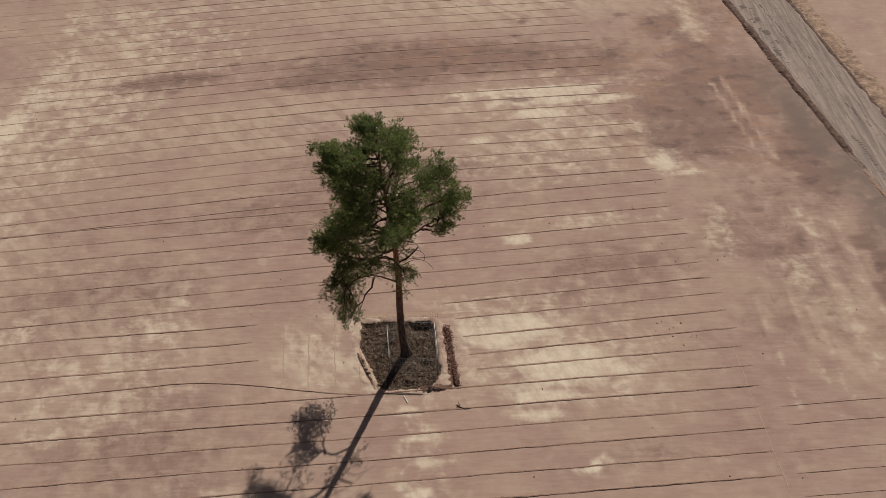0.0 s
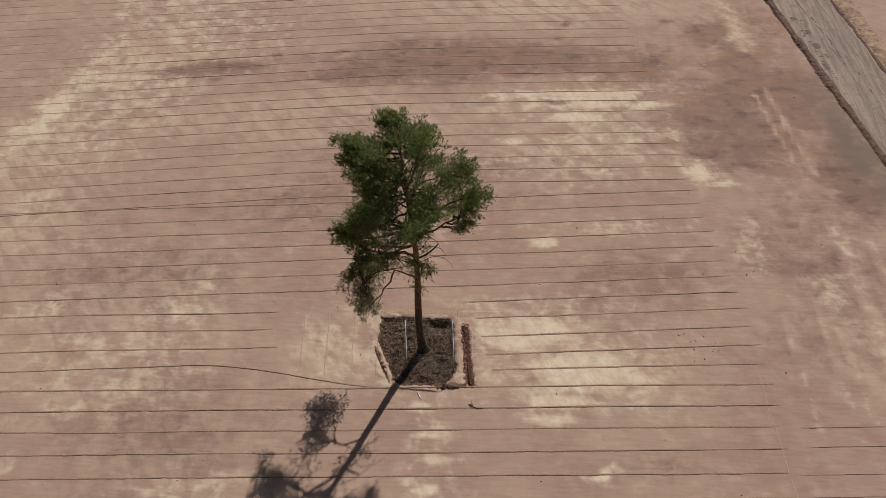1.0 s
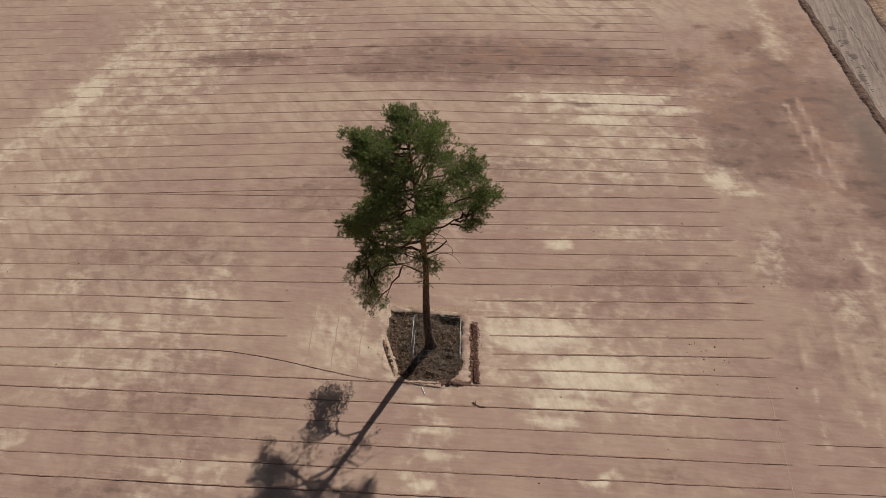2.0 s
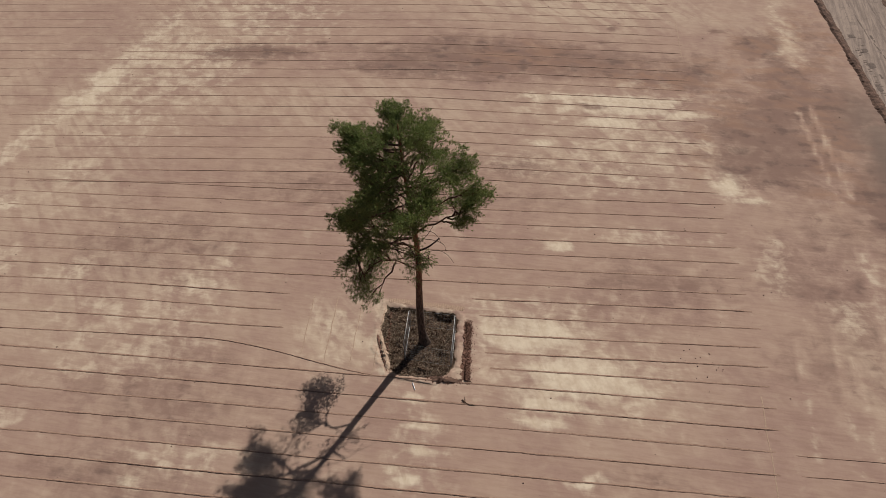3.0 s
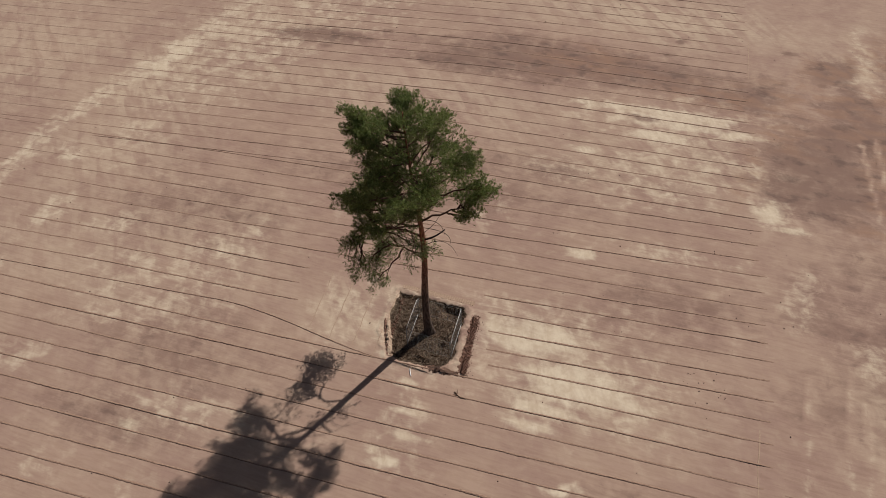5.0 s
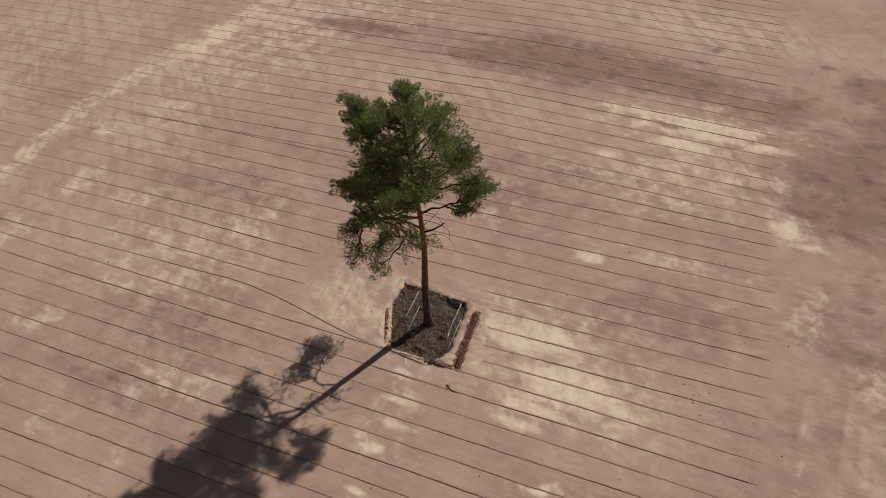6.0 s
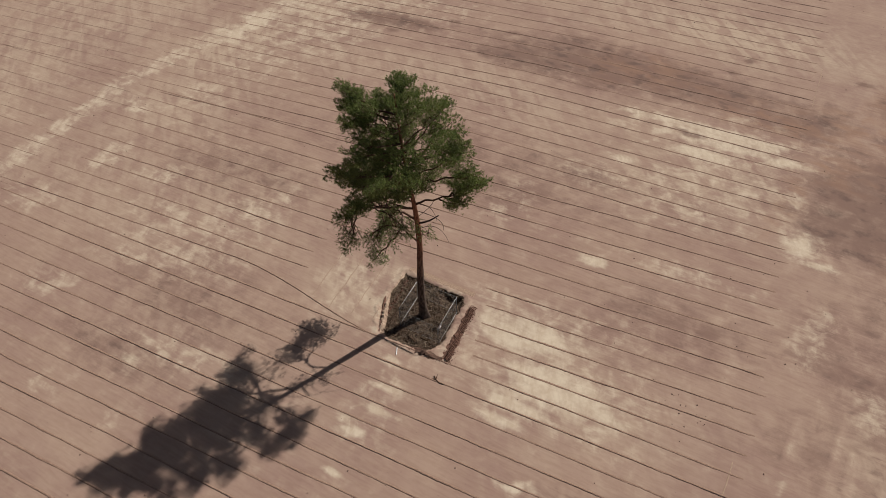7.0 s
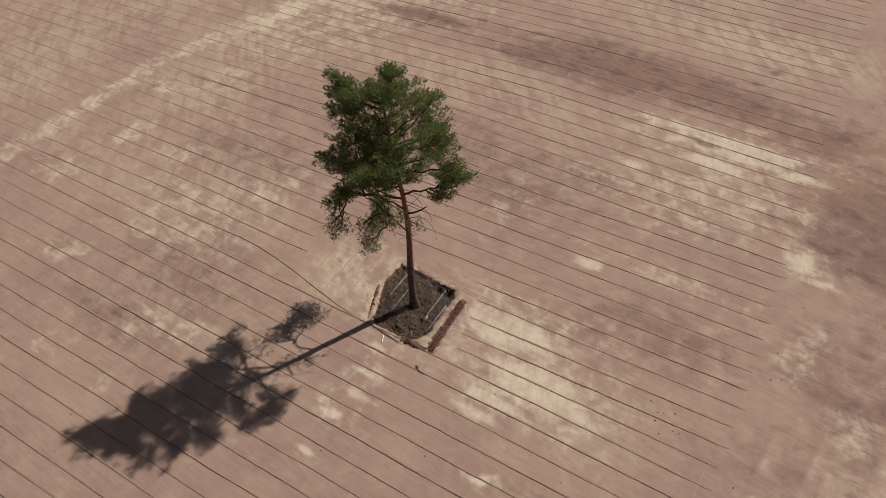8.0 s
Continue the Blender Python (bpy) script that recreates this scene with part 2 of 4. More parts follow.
def needle_material(name, dull):
    m, nt, b = material(name, 0.55)
    info = nt.nodes.new("ShaderNodeNewGeometry")
    patch = noise_fac(nt, mapped(nt), 0.6, 4, 0.6)
    shoots = noise_fac(nt, mapped(nt), 7.5, 3, 0.6)
    c = blend(nt, info.outputs["Random Per Island"], (0.118, 0.156, 0.047), (0.218, 0.262, 0.088))
    c = blend(nt, span(nt, shoots, 0.42, 0.62), blend(nt, 1.0, c, (0.62, 0.66, 0.66), "MULTIPLY"), blend(nt, 1.0, c, (1.50, 1.45, 1.38), "MULTIPLY"))
    c = blend(nt, span(nt, patch, 0.45, 0.7, 0, 0.45), c, (0.27, 0.29, 0.12))
    # brown tips and old needles here and there
    c = blend(nt, span(nt, noise_fac(nt, mapped(nt), 2.6, 4, 0.7), 0.58, 0.70, 0, 0.55), c, (0.235, 0.150, 0.070))
    nt.links.new(c, b.inputs["Base Color"])
    c = blend(nt, dull, c, (0.150, 0.150, 0.088))
    thin = nt.nodes.new("ShaderNodeBsdfTranslucent")
    nt.links.new(c, thin.inputs["Color"])
    mix = nt.nodes.new("ShaderNodeMixShader")
    mix.inputs[0].default_value = 0.46
    nt.links.new(b.outputs[0], mix.inputs[1])
    nt.links.new(thin.outputs[0], mix.inputs[2])
    nt.links.new(mix.outputs[0], nt.nodes["Material Output"].inputs["Surface"])
    return m


M_ROAD, M_BARK, M_NEEDLE = road_material(), bark_material(), needle_material("pine_needles", 0.0)
# the same needles with a greyer translucent tone, for the hanging clumps
M_NEEDLE_DULL = needle_material("dull_pine_needles", 0.5)
M_DEAD = plain_material("grey_dead_wood", (0.10, 0.070, 0.05), (0.25, 0.18, 0.13), 0.85)
M_LIMB = plain_material("brown_bough_bark", (0.060, 0.036, 0.026), (0.185, 0.105, 0.068), 0.9)
M_STICK = plain_material("dry_brown_sticks", (0.070, 0.042, 0.028), (0.215, 0.132, 0.085), 0.9)
M_STUB = plain_material("dark_dead_bark", (0.022, 0.015, 0.012), (0.060, 0.040, 0.030), 0.9)
M_STRAW = plain_material("dry_needle_litter", (0.20, 0.138, 0.09), (0.50, 0.39, 0.28), 0.9)
M_ZINC = plain_material("sunlit_weathered_galvanised_steel", (0.62, 0.62, 0.60), (0.76, 0.76, 0.74), 0.5, 0.0, 20)
M_WIRE = plain_material("dull_fence_steel", (0.22, 0.22, 0.215), (0.33, 0.33, 0.325), 0.6, 0.3, 20)
M_WHITE = plain_material("white_paint", (0.74, 0.73, 0.70), (0.83, 0.82, 0.80), 0.6, 0.0, 9)
M_BOARD = plain_material("weathered_plank", (0.22, 0.165, 0.125), (0.38, 0.30, 0.235), 0.85, 0.0, 5)


# ---- mesh helpers ----
def part(name, mesh, mat, parent=None, label="", flat=False):
    """One mesh object from a bmesh or (verts, faces), under a thing or a part."""
    if isinstance(mesh, tuple):
        data = bpy.data.meshes.new(name)
        data.from_pydata(*((mesh[0], [], mesh[1])))
    else:
        data = bpy.data.meshes.new(name)
        mesh.to_mesh(data)
        mesh.free()
    if not flat:
        data.polygons.foreach_set("use_smooth", np.ones(len(data.polygons), bool))
    data.materials.append(mat)
    ob = new(name, data)
    if parent:
        ob.parent = parent
    return tagged(ob, label)


def tube(verts, faces, points, radii, sides=7, cap=True):
    """Adds a round tapered tube along points to the lists."""
    pts = [Vector(p) for p in points]
    start, side = len(verts), None
    for i, p in enumerate(pts):
        way = (pts[min(i + 1, len(pts) - 1)] - pts[max(i - 1, 0)]).normalized()
        ref = Vector((1, 0, 0)) if abs(way.x) < 0.8 else Vector((0, 1, 0))
        side = (ref if side is None else side)
        side = (side - way * side.dot(way))
        side = side.normalized() if side.length > 1e-5 else way.orthogonal().normalized()
        other = way.cross(side)
        for s in range(sides):
            a = 2 * math.pi * s / sides
            verts.append(p + (side * math.cos(a) + other * math.sin(a)) * radii[i])
    for i in range(len(pts) - 1):
        for s in range(sides):
            a, b = start + i * sides + s, start + i * sides + (s + 1) % sides
            faces.append((a, b, b + sides, a + sides))
    if cap:
        faces.append(tuple(start + s for s in reversed(range(sides))))
        faces.append(tuple(start + (len(pts) - 1) * sides + s for s in range(sides)))


def curve_points(a, b, bend, n):
    """A line from a to b, bowed by the vector bend."""
    a, b, bend = Vector(a), Vector(b), Vector(bend)
    return [a.lerp(b, t) + bend * (4 * t * (1 - t)) for t in (i / (n - 1) for i in range(n))]


def lump(verts, faces, centre, size, rng, squash=0.6):
    """An uneven eight-cornered clod."""
    start = len(verts)
    for i in range(8):
        sx, sy, sz = (1 if i & 1 else -1), (1 if i & 2 else -1), (1 if i & 4 else -1)
        j = rng.uniform(0.55, 1.0, 3) * size * 0.5
        top = 0.7 if sz > 0 else 1.0
        verts.append((centre[0] + sx * j[0] * top, centre[1] + sy * j[1] * top, centre[2] + sz * j[2] * squash))
    for q in ((0, 2, 3, 1), (4, 5, 7, 6), (0, 1, 5, 4), (2, 6, 7, 3), (0, 4, 6, 2), (1, 3, 7, 5)):
        faces.append(tuple(start + v for v in q))


# ---- ground: one sheet out to the horizon, close-meshed round the tree ----
def grid_lines(lo, hi, step, a, b, fine):
    near = list(np.arange(lo, a, step)) + list(np.arange(a, b, fine)) + list(np.arange(b, hi + step, step))
    out = [60, 130, 260, 520, 1100, 2200, 4200]
    return np.array([lo - o for o in reversed(out)] + near + [near[-1] + o for o in out])


# soft stains: centre x, y and half sizes along and across the passes
PALE = [(9.0, 71.7, 8.6, 1.0), (10.2, 69.9, 7.0, 1.3), (9.0, 67.6, 3.4, 1.3), (15.5, 70.0, 3.3, 1.0), (1.8, 62.9, 1.2, 0.7), (20.4, 59.7, 1.9, 2.0),
        (22.6, 57.9, 1.5, 0.5), (4.8, 39.3, 4.6, 1.9), (8.0, 36.0, 3.7, 2.4), (6.6, 32.9, 2.6, 0.7), (6.0, 31.4, 2.0, 0.5), (-3.8, 31.8, 1.0, 0.6)]
PALE += [(-3.3, 29.6, 1.3, 0.5), (-2.5, 27.5, 1.7, 0.45), (-2.2, 25.3, 1.2, 0.45), (9.5, 27.4, 1.4, 1.0), (5.0, 49.1, 1.2, 0.7), (-45.5, 66.7, 2.2, 2.0),
         (-2.8, 21.9, 0.9, 0.3), (-3.4, 25.8, 0.9, 0.25), (10.6, 70.9, 7.0, 1.6), (-46.5, 64.1, 1.6, 4.0), (-21.1, 21.8, 0.8, 0.4)]
FAINT = [(-28.9, 29.8, 3.3, 0.9), (-27.3, 32.5, 2.0, 0.9), (-24.7, 39.2, 3.0, 1.8), (27.5, 85.9, 1.6, 4.6), (-42.4, 38.1, 1.5, 3.0), (-21.2, 20.8, 1.6, 1.3),
         (-11.0, 36.9, 3.0, 3.6), (10.0, 62.0, 8.0, 6.0), (-40.0, 70.0, 7.0, 14.0), (13.5, 52.0, 6.0, 1.2), (-18.0, 24.0, 5.0, 2.0), (1.0, 41.5, 5.0, 1.2), (-34.0, 82.0, 12.0, 8.0), (-28.0, 34.0, 7.0, 4.0)]
FAINT += [(-42.0, 75.2, 2.6, 4.7), (-40.0, 87.2, 2.5, 2.8), (-32.9, 77.4, 2.4, 2.1), (-45.4, 86.7, 2.4, 3.5), (-35.1, 39.1, 2.5, 2.1), (-42.1, 51.4, 3.2, 2.8), (-26.1, 16.2, 2.8, 1.9), (-19.4, 16.9, 1.5, 1.0), (-11.1, 35.9, 2.4, 2.6), (1.3, 59.5, 3.8, 2.2), (-4.0, 52.9, 2.1, 2.6), (17.6, 65.1, 1.4, 3.0),
          (23.3, 48.7, 1.3, 3.6), (28.9, 45.0, 1.4, 2.7), (-44.8, 30.4, 3.0, 2.0), (-33.5, 24.4, 2.5, 1.8), (-36.4, 80.0, 2.7, 3.1), (-46.0, 46.1, 2.0, 1.5), (-23.0, 41.8, 1.3, 1.9), (-34.6, 70.1, 4.2, 1.6),
          (-39.9, 60.8, 2.4, 1.5), (7.5, 37.0, 8.5, 5.5), (10.0, 70.0, 11.0, 4.0), (-3.0, 28.0, 2.4, 5.0)]
DAMP = [(27.5, 78.0, 4.5, 5.5), (30.8, 70.0, 2.6, 6.0), (34.5, 61.0, 1.9, 8.0), (23.5, 66.5, 4.5, 3.0), (-2.0, 77.4, 21.0, 4.3), (-30.9, 74.0, 6.9, 2.0), (24.2, 70.3, 5.5, 3.0), (25.0, 64.5, 7.0, 5.5), (28.5, 74.0, 7.0, 5.0), (6.8, 69.9, 1.2, 0.6), (33.8, 60.0, 2.4, 11.0), (35.6, 46.0, 1.4, 9.0), (24.1, 65.8, 6.8, 6.2), (22.0, 68.8, 4.4, 3.6), (17.5, 77.3, 5.0, 3.2), (24.5, 84.5, 4.0, 3.5), (-12.0, 74.6, 10.0, 2.4)]
DULL = [(-22.0, 29.0, 8.0, 5.0), (29.0, 84.0, 5.0, 9.0), (25.0, 70.0, 10.0, 13.0), (30.0, 48.0, 9.0, 14.0), (-10.0, 55.0, 16.0, 6.0), (14.0, 45.0, 9.0, 5.0), (-30.0, 44.0, 9.0, 6.0), (5.0, 77.0, 24.0, 5.0), (-24.0, 22.0, 7.0, 4.0), (15.0, 45.3, 5.5, 2.2), (12.8, 27.9, 4.1, 1.8), (-34.7, 41.7, 3.1, 3.2), (-18.6, 52.8, 5.7, 3.1), (-1.8, 58.8, 12.3, 2.2), (-29.2, 42.0, 2.2, 2.4)]
# small dark blots of peaty soil
BLOTS = [(-17.5, 78.3), (-6.7, 80.3), (-7.2, 78.8), (4.2, 80.9), (7.0, 82.5), (7.1, 85.5), (-4.5, 73.0), (-13.2, 72.8), (-11.7, 73.2), (1.8, 79.9), (19.1, 86.8), (23.7, 81.7), (26.1, 81.4), (26.4, 77.5), (-33.4, 73.6), (-29.5, 72.2), (-24.9, 77.2)]
DAMP += [(x, y, 1.3 - 0.6 * (i % 3) / 2, 0.5 + 0.25 * (i % 2)) for i, (x, y) in enumerate(BLOTS)]
RUST = [(-0.3, 78.6, 6.4, 3.5), (15.4, 76.5, 9.4, 2.8), (17.4, 65.3, 1.0, 7.1), (27.0, 78.0, 6.0, 6.0), (30.0, 66.0, 3.0, 9.0), (23.0, 79.0, 6.0, 4.0), (21.0, 71.0, 4.0, 2.5), (30.5, 87.0, 3.0, 7.0), (25.0, 85.0, 4.5, 5.0)]
# pale wheel tracks: from x, y to x, y, half width
TRACKS = [(28.9, 73.6, 31.0, 59.5, 0.30), (27.6, 72.5, 29.8, 59.0, 0.22), (30.9, 52.5, 31.9, 30.0, 0.6), (27.0, 93.0, 28.5, 81.4, 1.1), (33.4, 51.0, 34.2, 38.0, 0.45), (24.2, 42.0, 24.8, 31.0, 0.22),
          (27.2, 43.0, 27.4, 31.0, 0.22), (28.3, 41.0, 28.9, 30.0, 0.25), (-13.9, 39.6, -13.3, 34.4, 0.25), (-11.7, 39.9, -11.2, 34.2, 0.35), (-44.2, 80.0, -47.4, 59.6, 1.5),
          (-48.0, 62.0, -50.9, 48.9, 1.4), (-50.9, 48.9, -50.3, 26.0, 1.5)]

# broad dry zones: centre x, y, half sizes, strength
DRY = [(-40.0, 77.0, 11.0, 15.0, 0.5), (-46.0, 60.0, 5.0, 9.0, 0.7), (-20.0, 66.0, 22.0, 5.0, 0.45), (9.0, 36.0, 9.0, 6.0, 0.45), (-11.0, 36.8, 3.6, 3.8, 0.7), (9.5, 64.0, 11.0, 8.0, 0.5), (-40.0, 36.0, 12.0, 8.0, 0.4),
       (-16.0, 96.0, 26.0, 9.0, 0.4), (30.0, 40.0, 3.0, 8.0, 0.4), (27.5, 88.0, 2.0, 8.0, 0.6), (4.0, 90.0, 20.0, 6.5, 0.75), (-66.0, 50.0, 13.0, 32.0, 0.5), (-30.0, 38.0, 12.0, 9.0, 0.42), (-42.0, 48.0, 9.0, 10.0, 0.5), (-20.0, 26.0, 10.0, 5.0, 0.2)]


def stains(x, y):
    """Pale, damp and rusty stains of the soil; each pass of the grader shifts their outline."""
    k = np.floor((y - ROW0 + (20 - x) * SLOPE) / PITCH)
    shift = (hashed(k, k * 0 + 3, 9) - 0.5) * 2.2
    wob = (fractal(x / 6.0, y / 2.2, 21, 5) - 0.5) * 2.2 + (fractal(x / 5.0, y / 5.0, 22, 3) - 0.5) * 1.2

    def spread(rows, jump):
        out = np.zeros_like(x)
        for cx, cy, rx, ry in rows:
            u, v = (x - cx + shift * jump) / rx, (y - cy - (x - cx) * SLOPE) / ry
            out = np.maximum(out, smooth(1.6, 0.25, np.hypot(u, v) + wob * 0.42))
        return out

    pale, trodden = np.maximum(spread(PALE, 0.7), 0.42 * spread(FAINT, 0.12)), np.zeros_like(x)
    for x0, y0, x1, y1, w in TRACKS:
        t = np.clip(((x - x0) * (x1 - x0) + (y - y0) * (y1 - y0)) / ((x1 - x0) ** 2 + (y1 - y0) ** 2), 0, 1)
        d = np.hypot(x - x0 - t * (x1 - x0), y - y0 - t * (y1 - y0))
        trodden = np.maximum(trodden, smooth(1.6, 0.3, d / w + 0.12 * wob))
        pale = np.maximum(pale, (0.34 if x0 > 0 else 0.56 if x0 < -40 else 0.40) * smooth(1.6, 0.3, d / w + (0.12 if x0 > 0 else 0.22) * wob))
    tone = (hashed(k, k * 0 + 8, 4) - 0.5) * 0.16
    return np.clip(pale + tone, 0, 1), np.clip(np.maximum(spread(DAMP, 1.0) * 0.92, 0.50 * spread(DULL, 1.0)) * (1 - 0.75 * trodden) - tone, 0, 1), spread(RUST, 0.6) * 0.85


def build_ground():
    xs = grid_lines(-84, 62, 0.36, -9.2, 1.2, 0.065)
    ys = grid_lines(-4, 132, 0.36, 32.4, 41.8, 0.065)
    x, y = np.meshgrid(xs, ys)
    z = ground_z(x, y)
    far = np.maximum(np.maximum(-84 - x, x - 62), np.maximum(-4 - y, y - 132))
    z = np.where(far > 5, 0.0, z)
    ny, nx = x.shape
    data = bpy.data.meshes.new("ground")
    data.vertices.add(nx * ny)
    data.vertices.foreach_set("co", np.stack([x, y, z], -1).astype(np.float32).ravel())
    i = np.arange(nx * ny).reshape(ny, nx)
    quads = np.stack([i[:-1, :-1], i[:-1, 1:], i[1:, 1:], i[1:, :-1]], -1).reshape(-1, 4)
    data.loops.add(quads.size)
    data.polygons.add(len(quads))
    data.loops.foreach_set("vertex_index", quads.ravel().astype(np.int32))
    data.polygons.foreach_set("loop_start", np.arange(0, quads.size, 4, dtype=np.int32))
    data.polygons.foreach_set("use_smooth", np.ones(len(quads), bool))
    data.update(calc_edges=True)
    pale, damp, rust = stains(x, y)
    dry = np.zeros_like(x)
    soft = (fractal(x / 7.0, y / 7.0, 25, 3) - 0.5) * 1.1
    for cx, cy, rx, ry, much in DRY:
        dry = np.maximum(dry, much * smooth(1.5, 0.2, np.hypot((x - cx) / rx, (y - cy) / ry) + soft))
    d = pit_inside(x, y)
    apron = smooth(0.9, 0.1, np.abs(d + 0.35)) * np.where(x > -2.3, 0.30, 0.48)
    pale = np.maximum(pale, apron * (d < 0.2))
    bare = 0.30 * smooth(-5.6, -6.4, x) * smooth(37.6, 36.6, y) + 0.16 * smooth(-2.3, -1.9, x)
    pit = smooth(0.04, 0.17, d - bare + 0.16 * (fractal(x * 6, y * 6, 7, 3) - 0.5))
    grey = smooth(5.6, 1.8, ROAD_L(y) - x + 2.2 * (fractal(x / 4, y / 9, 45, 4) - 0.5)) * (x < ROAD_L(y) + 1) * smooth(34, 46, y) * smooth(84, 66, y)
    for name, chans in (("stain", (pale, damp, rust)), ("place", (pit, grey * 0.85, dry))):
        layer = data.color_attributes.new(name, "FLOAT_COLOR", "POINT")
        rgba = np.stack([c.ravel() for c in chans] + [np.ones(nx * ny)], -1)
        layer.data.foreach_set("color", rgba.astype(np.float32).ravel())
    data.materials.append(M_SOIL)
    ob = new("ground", data)
    return tagged(ob, "wide graded sandy field, beige and streaked with paler and darker soil", "ground", kind="structure")


ground = build_ground()


def strip(name, path, half, heights, mat, parent=None, label="", lift=0.0, step=0.2, seed=0, rough=0.5, steep=0.0, fade=0.8, side_noise=1.5):
    """A low bank of soil laid along path(t), t from 0 to 1. heights: crest; half: half width; steep: how far its crest is pushed to one side."""
    n = max(8, int((Vector(path(1)) - Vector(path(0))).length / step))
    t = np.linspace(0, 1, n)
    p = np.stack([np.broadcast_to(c, t.shape) for c in path(t)], -1)
    d = np.gradient(p, axis=0)
    d /= np.linalg.norm(d, axis=1)[:, None]
    nrm = np.stack([-d[:, 1], d[:, 0]], -1)
    s = np.concatenate([[0], np.cumsum(np.linalg.norm(np.diff(p, axis=0), axis=1))])
    profile = ((-1.0, 0.0), (-0.55 + steep, 0.75), (0.0 + steep, 1.0), (0.5 + steep * 0.6, 0.5), (1.0, 0.0))
    verts = []
    for j, (u, hgt) in enumerate(profile):
        off = half * (u + rough * side_noise * (value_noise(s * 7.0, s * 0 + j * 7.7, seed) - 0.5)) * (0.75 + 0.5 * value_noise(s * 0.5, s * 0, seed + 5))
        q = p + nrm * off[:, None]
        hh = heights * hgt * (1 - rough + 2 * rough * (0.5 * smooth(0.22, 0.78, fractal(s * 0.30, s * 0 + 1.5, seed + 3, 3)) + 0.5 * fractal(s * 2.7, s * 0 + j * 3.1, seed + 4, 2)))
        ends = np.minimum(1, (s[-1] - s) / 0.8) * (np.minimum(1, s / 0.8) if fade <= 0.8 else np.minimum(1, 0.15 + 0.85 * s / fade))
        verts.append(np.stack([q[:, 0], q[:, 1], ground_z(q[:, 0], q[:, 1]) + hh * ends + lift - (0.012 if hgt == 0 else 0)], -1))
    v = np.stack(verts, 1)
    m = v.shape[1]
    i = np.arange(n * m).reshape(n, m)
    f = np.stack([i[:-1, :-1], i[1:, :-1], i[1:, 1:], i[:-1, 1:]], -1).reshape(-1, 4)
    return part(name, (v.reshape(-1, 3).tolist(), f.tolist()), mat, parent, label, flat=True)


def line_path(k, x0, x1, off=0.0):
    def path(t):
        x = x0 + (x1 - x0) * t
        wob = 0.10 * (value_noise(x / 9.0, x * 0 + k * 1.7, 33) - 0.5) + 0.05 * (value_noise(x / 1.5, x * 0 + k * 2.9, 34) - 0.5)
        return (x, row_y(k, x) + off + wob)
    return path


def bent_path(t):
    """The pass that swings round the hollow and runs into its neighbour."""
    x = -48 + (-6.2 + 48) * t
    return (x, row_y(7, x) - 2.9 * smooth(-22, -4.0, x))


def build_ridges():
    rng = np.random.default_rng(4)
    for k in range(-13, 52):
        y20 = ROW0 + PITCH * k
        right = 22.0 - max(0.0, y20 - 38) * 0.135 + rng.uniform(-0.35, 0.35)
        left = -48 + rng.uniform(-4, 4) - max(0.0, y20 - 40) * 0.06
        off = rng.normal(0, 0.03)
        size = rng.uniform(0.019, 0.036) * (1.3 if k <= 5 else 1.0)
        spans = [(left, right)]
        if k in (6, 7):
            spans = [(1.3 - 0.6 * (k - 6), right)]
        elif k in (8, 9, 10):
            spans = [(left, -15.8 + rng.uniform(-0.5, 0.4)), ({8: 0.3, 9: -0.3, 10: -1.2}[k], right)]
        for a, b in spans:
            strip("soil_ridge", line_path(k, a, b, off), 0.092, size, M_RIDGE, ground, seed=100 + k, step=0.13, steep=-0.14, rough=0.65, fade=20 if a < -30 else 5.0 if k in (6, 7, 8) else 0.8, side_noise=0.7)
        # the next field: fainter lines beyond the border track
        strip("soil_ridge", line_path(k, -86, left - rng.uniform(-0.5, 3.0), off + rng.normal(0, 0.12)), 0.04, 0.016, M_RIDGE, ground, seed=300 + k, step=0.4, steep=-0.25)
        if k <= 3:
            strip("soil_ridge", line_path(k, right + rng.uniform(0.2, 1.4), 52, off + rng.normal(0, 0.1)), 0.045, 0.03, M_RIDGE, ground, seed=500 + k, step=0.3, steep=-0.25)
    strip("soil_ridge", bent_path, 0.06, 0.036, M_RIDGE, ground, seed=77, step=0.2, steep=-0.25)
    strip("soil_ridge", lambda t: (-46 + 37 * t, row_y(18, -46 + 37 * t) - PITCH), 0.05, 0.034, M_RIDGE, ground, seed=78, steep=-0.25)
    for x0, y0, x1, y1 in ((-14.05, 40.2, -13.3, 34.1), (-12.05, 40.3, -11.35, 33.7), (-10.0, 40.5, -9.3, 33.5), (-7.95, 39.8, -7.42, 33.3), (21.2, 36.5, 22.0, 25.0), (15.4, 88.5, 16.1, 80.5)):
        strip("soil_ridge", lambda t: (x0 + (x1 - x0) * t + 0.10 * (value_noise(t * 7, t * 0 + x0, 36) - 0.5), y0 + (y1 - y0) * t), 0.055, 0.010, M_TREAD, ground, side_noise=0.6, rough=0.6, seed=int(x0 * 10) % 97, steep=-0.25)


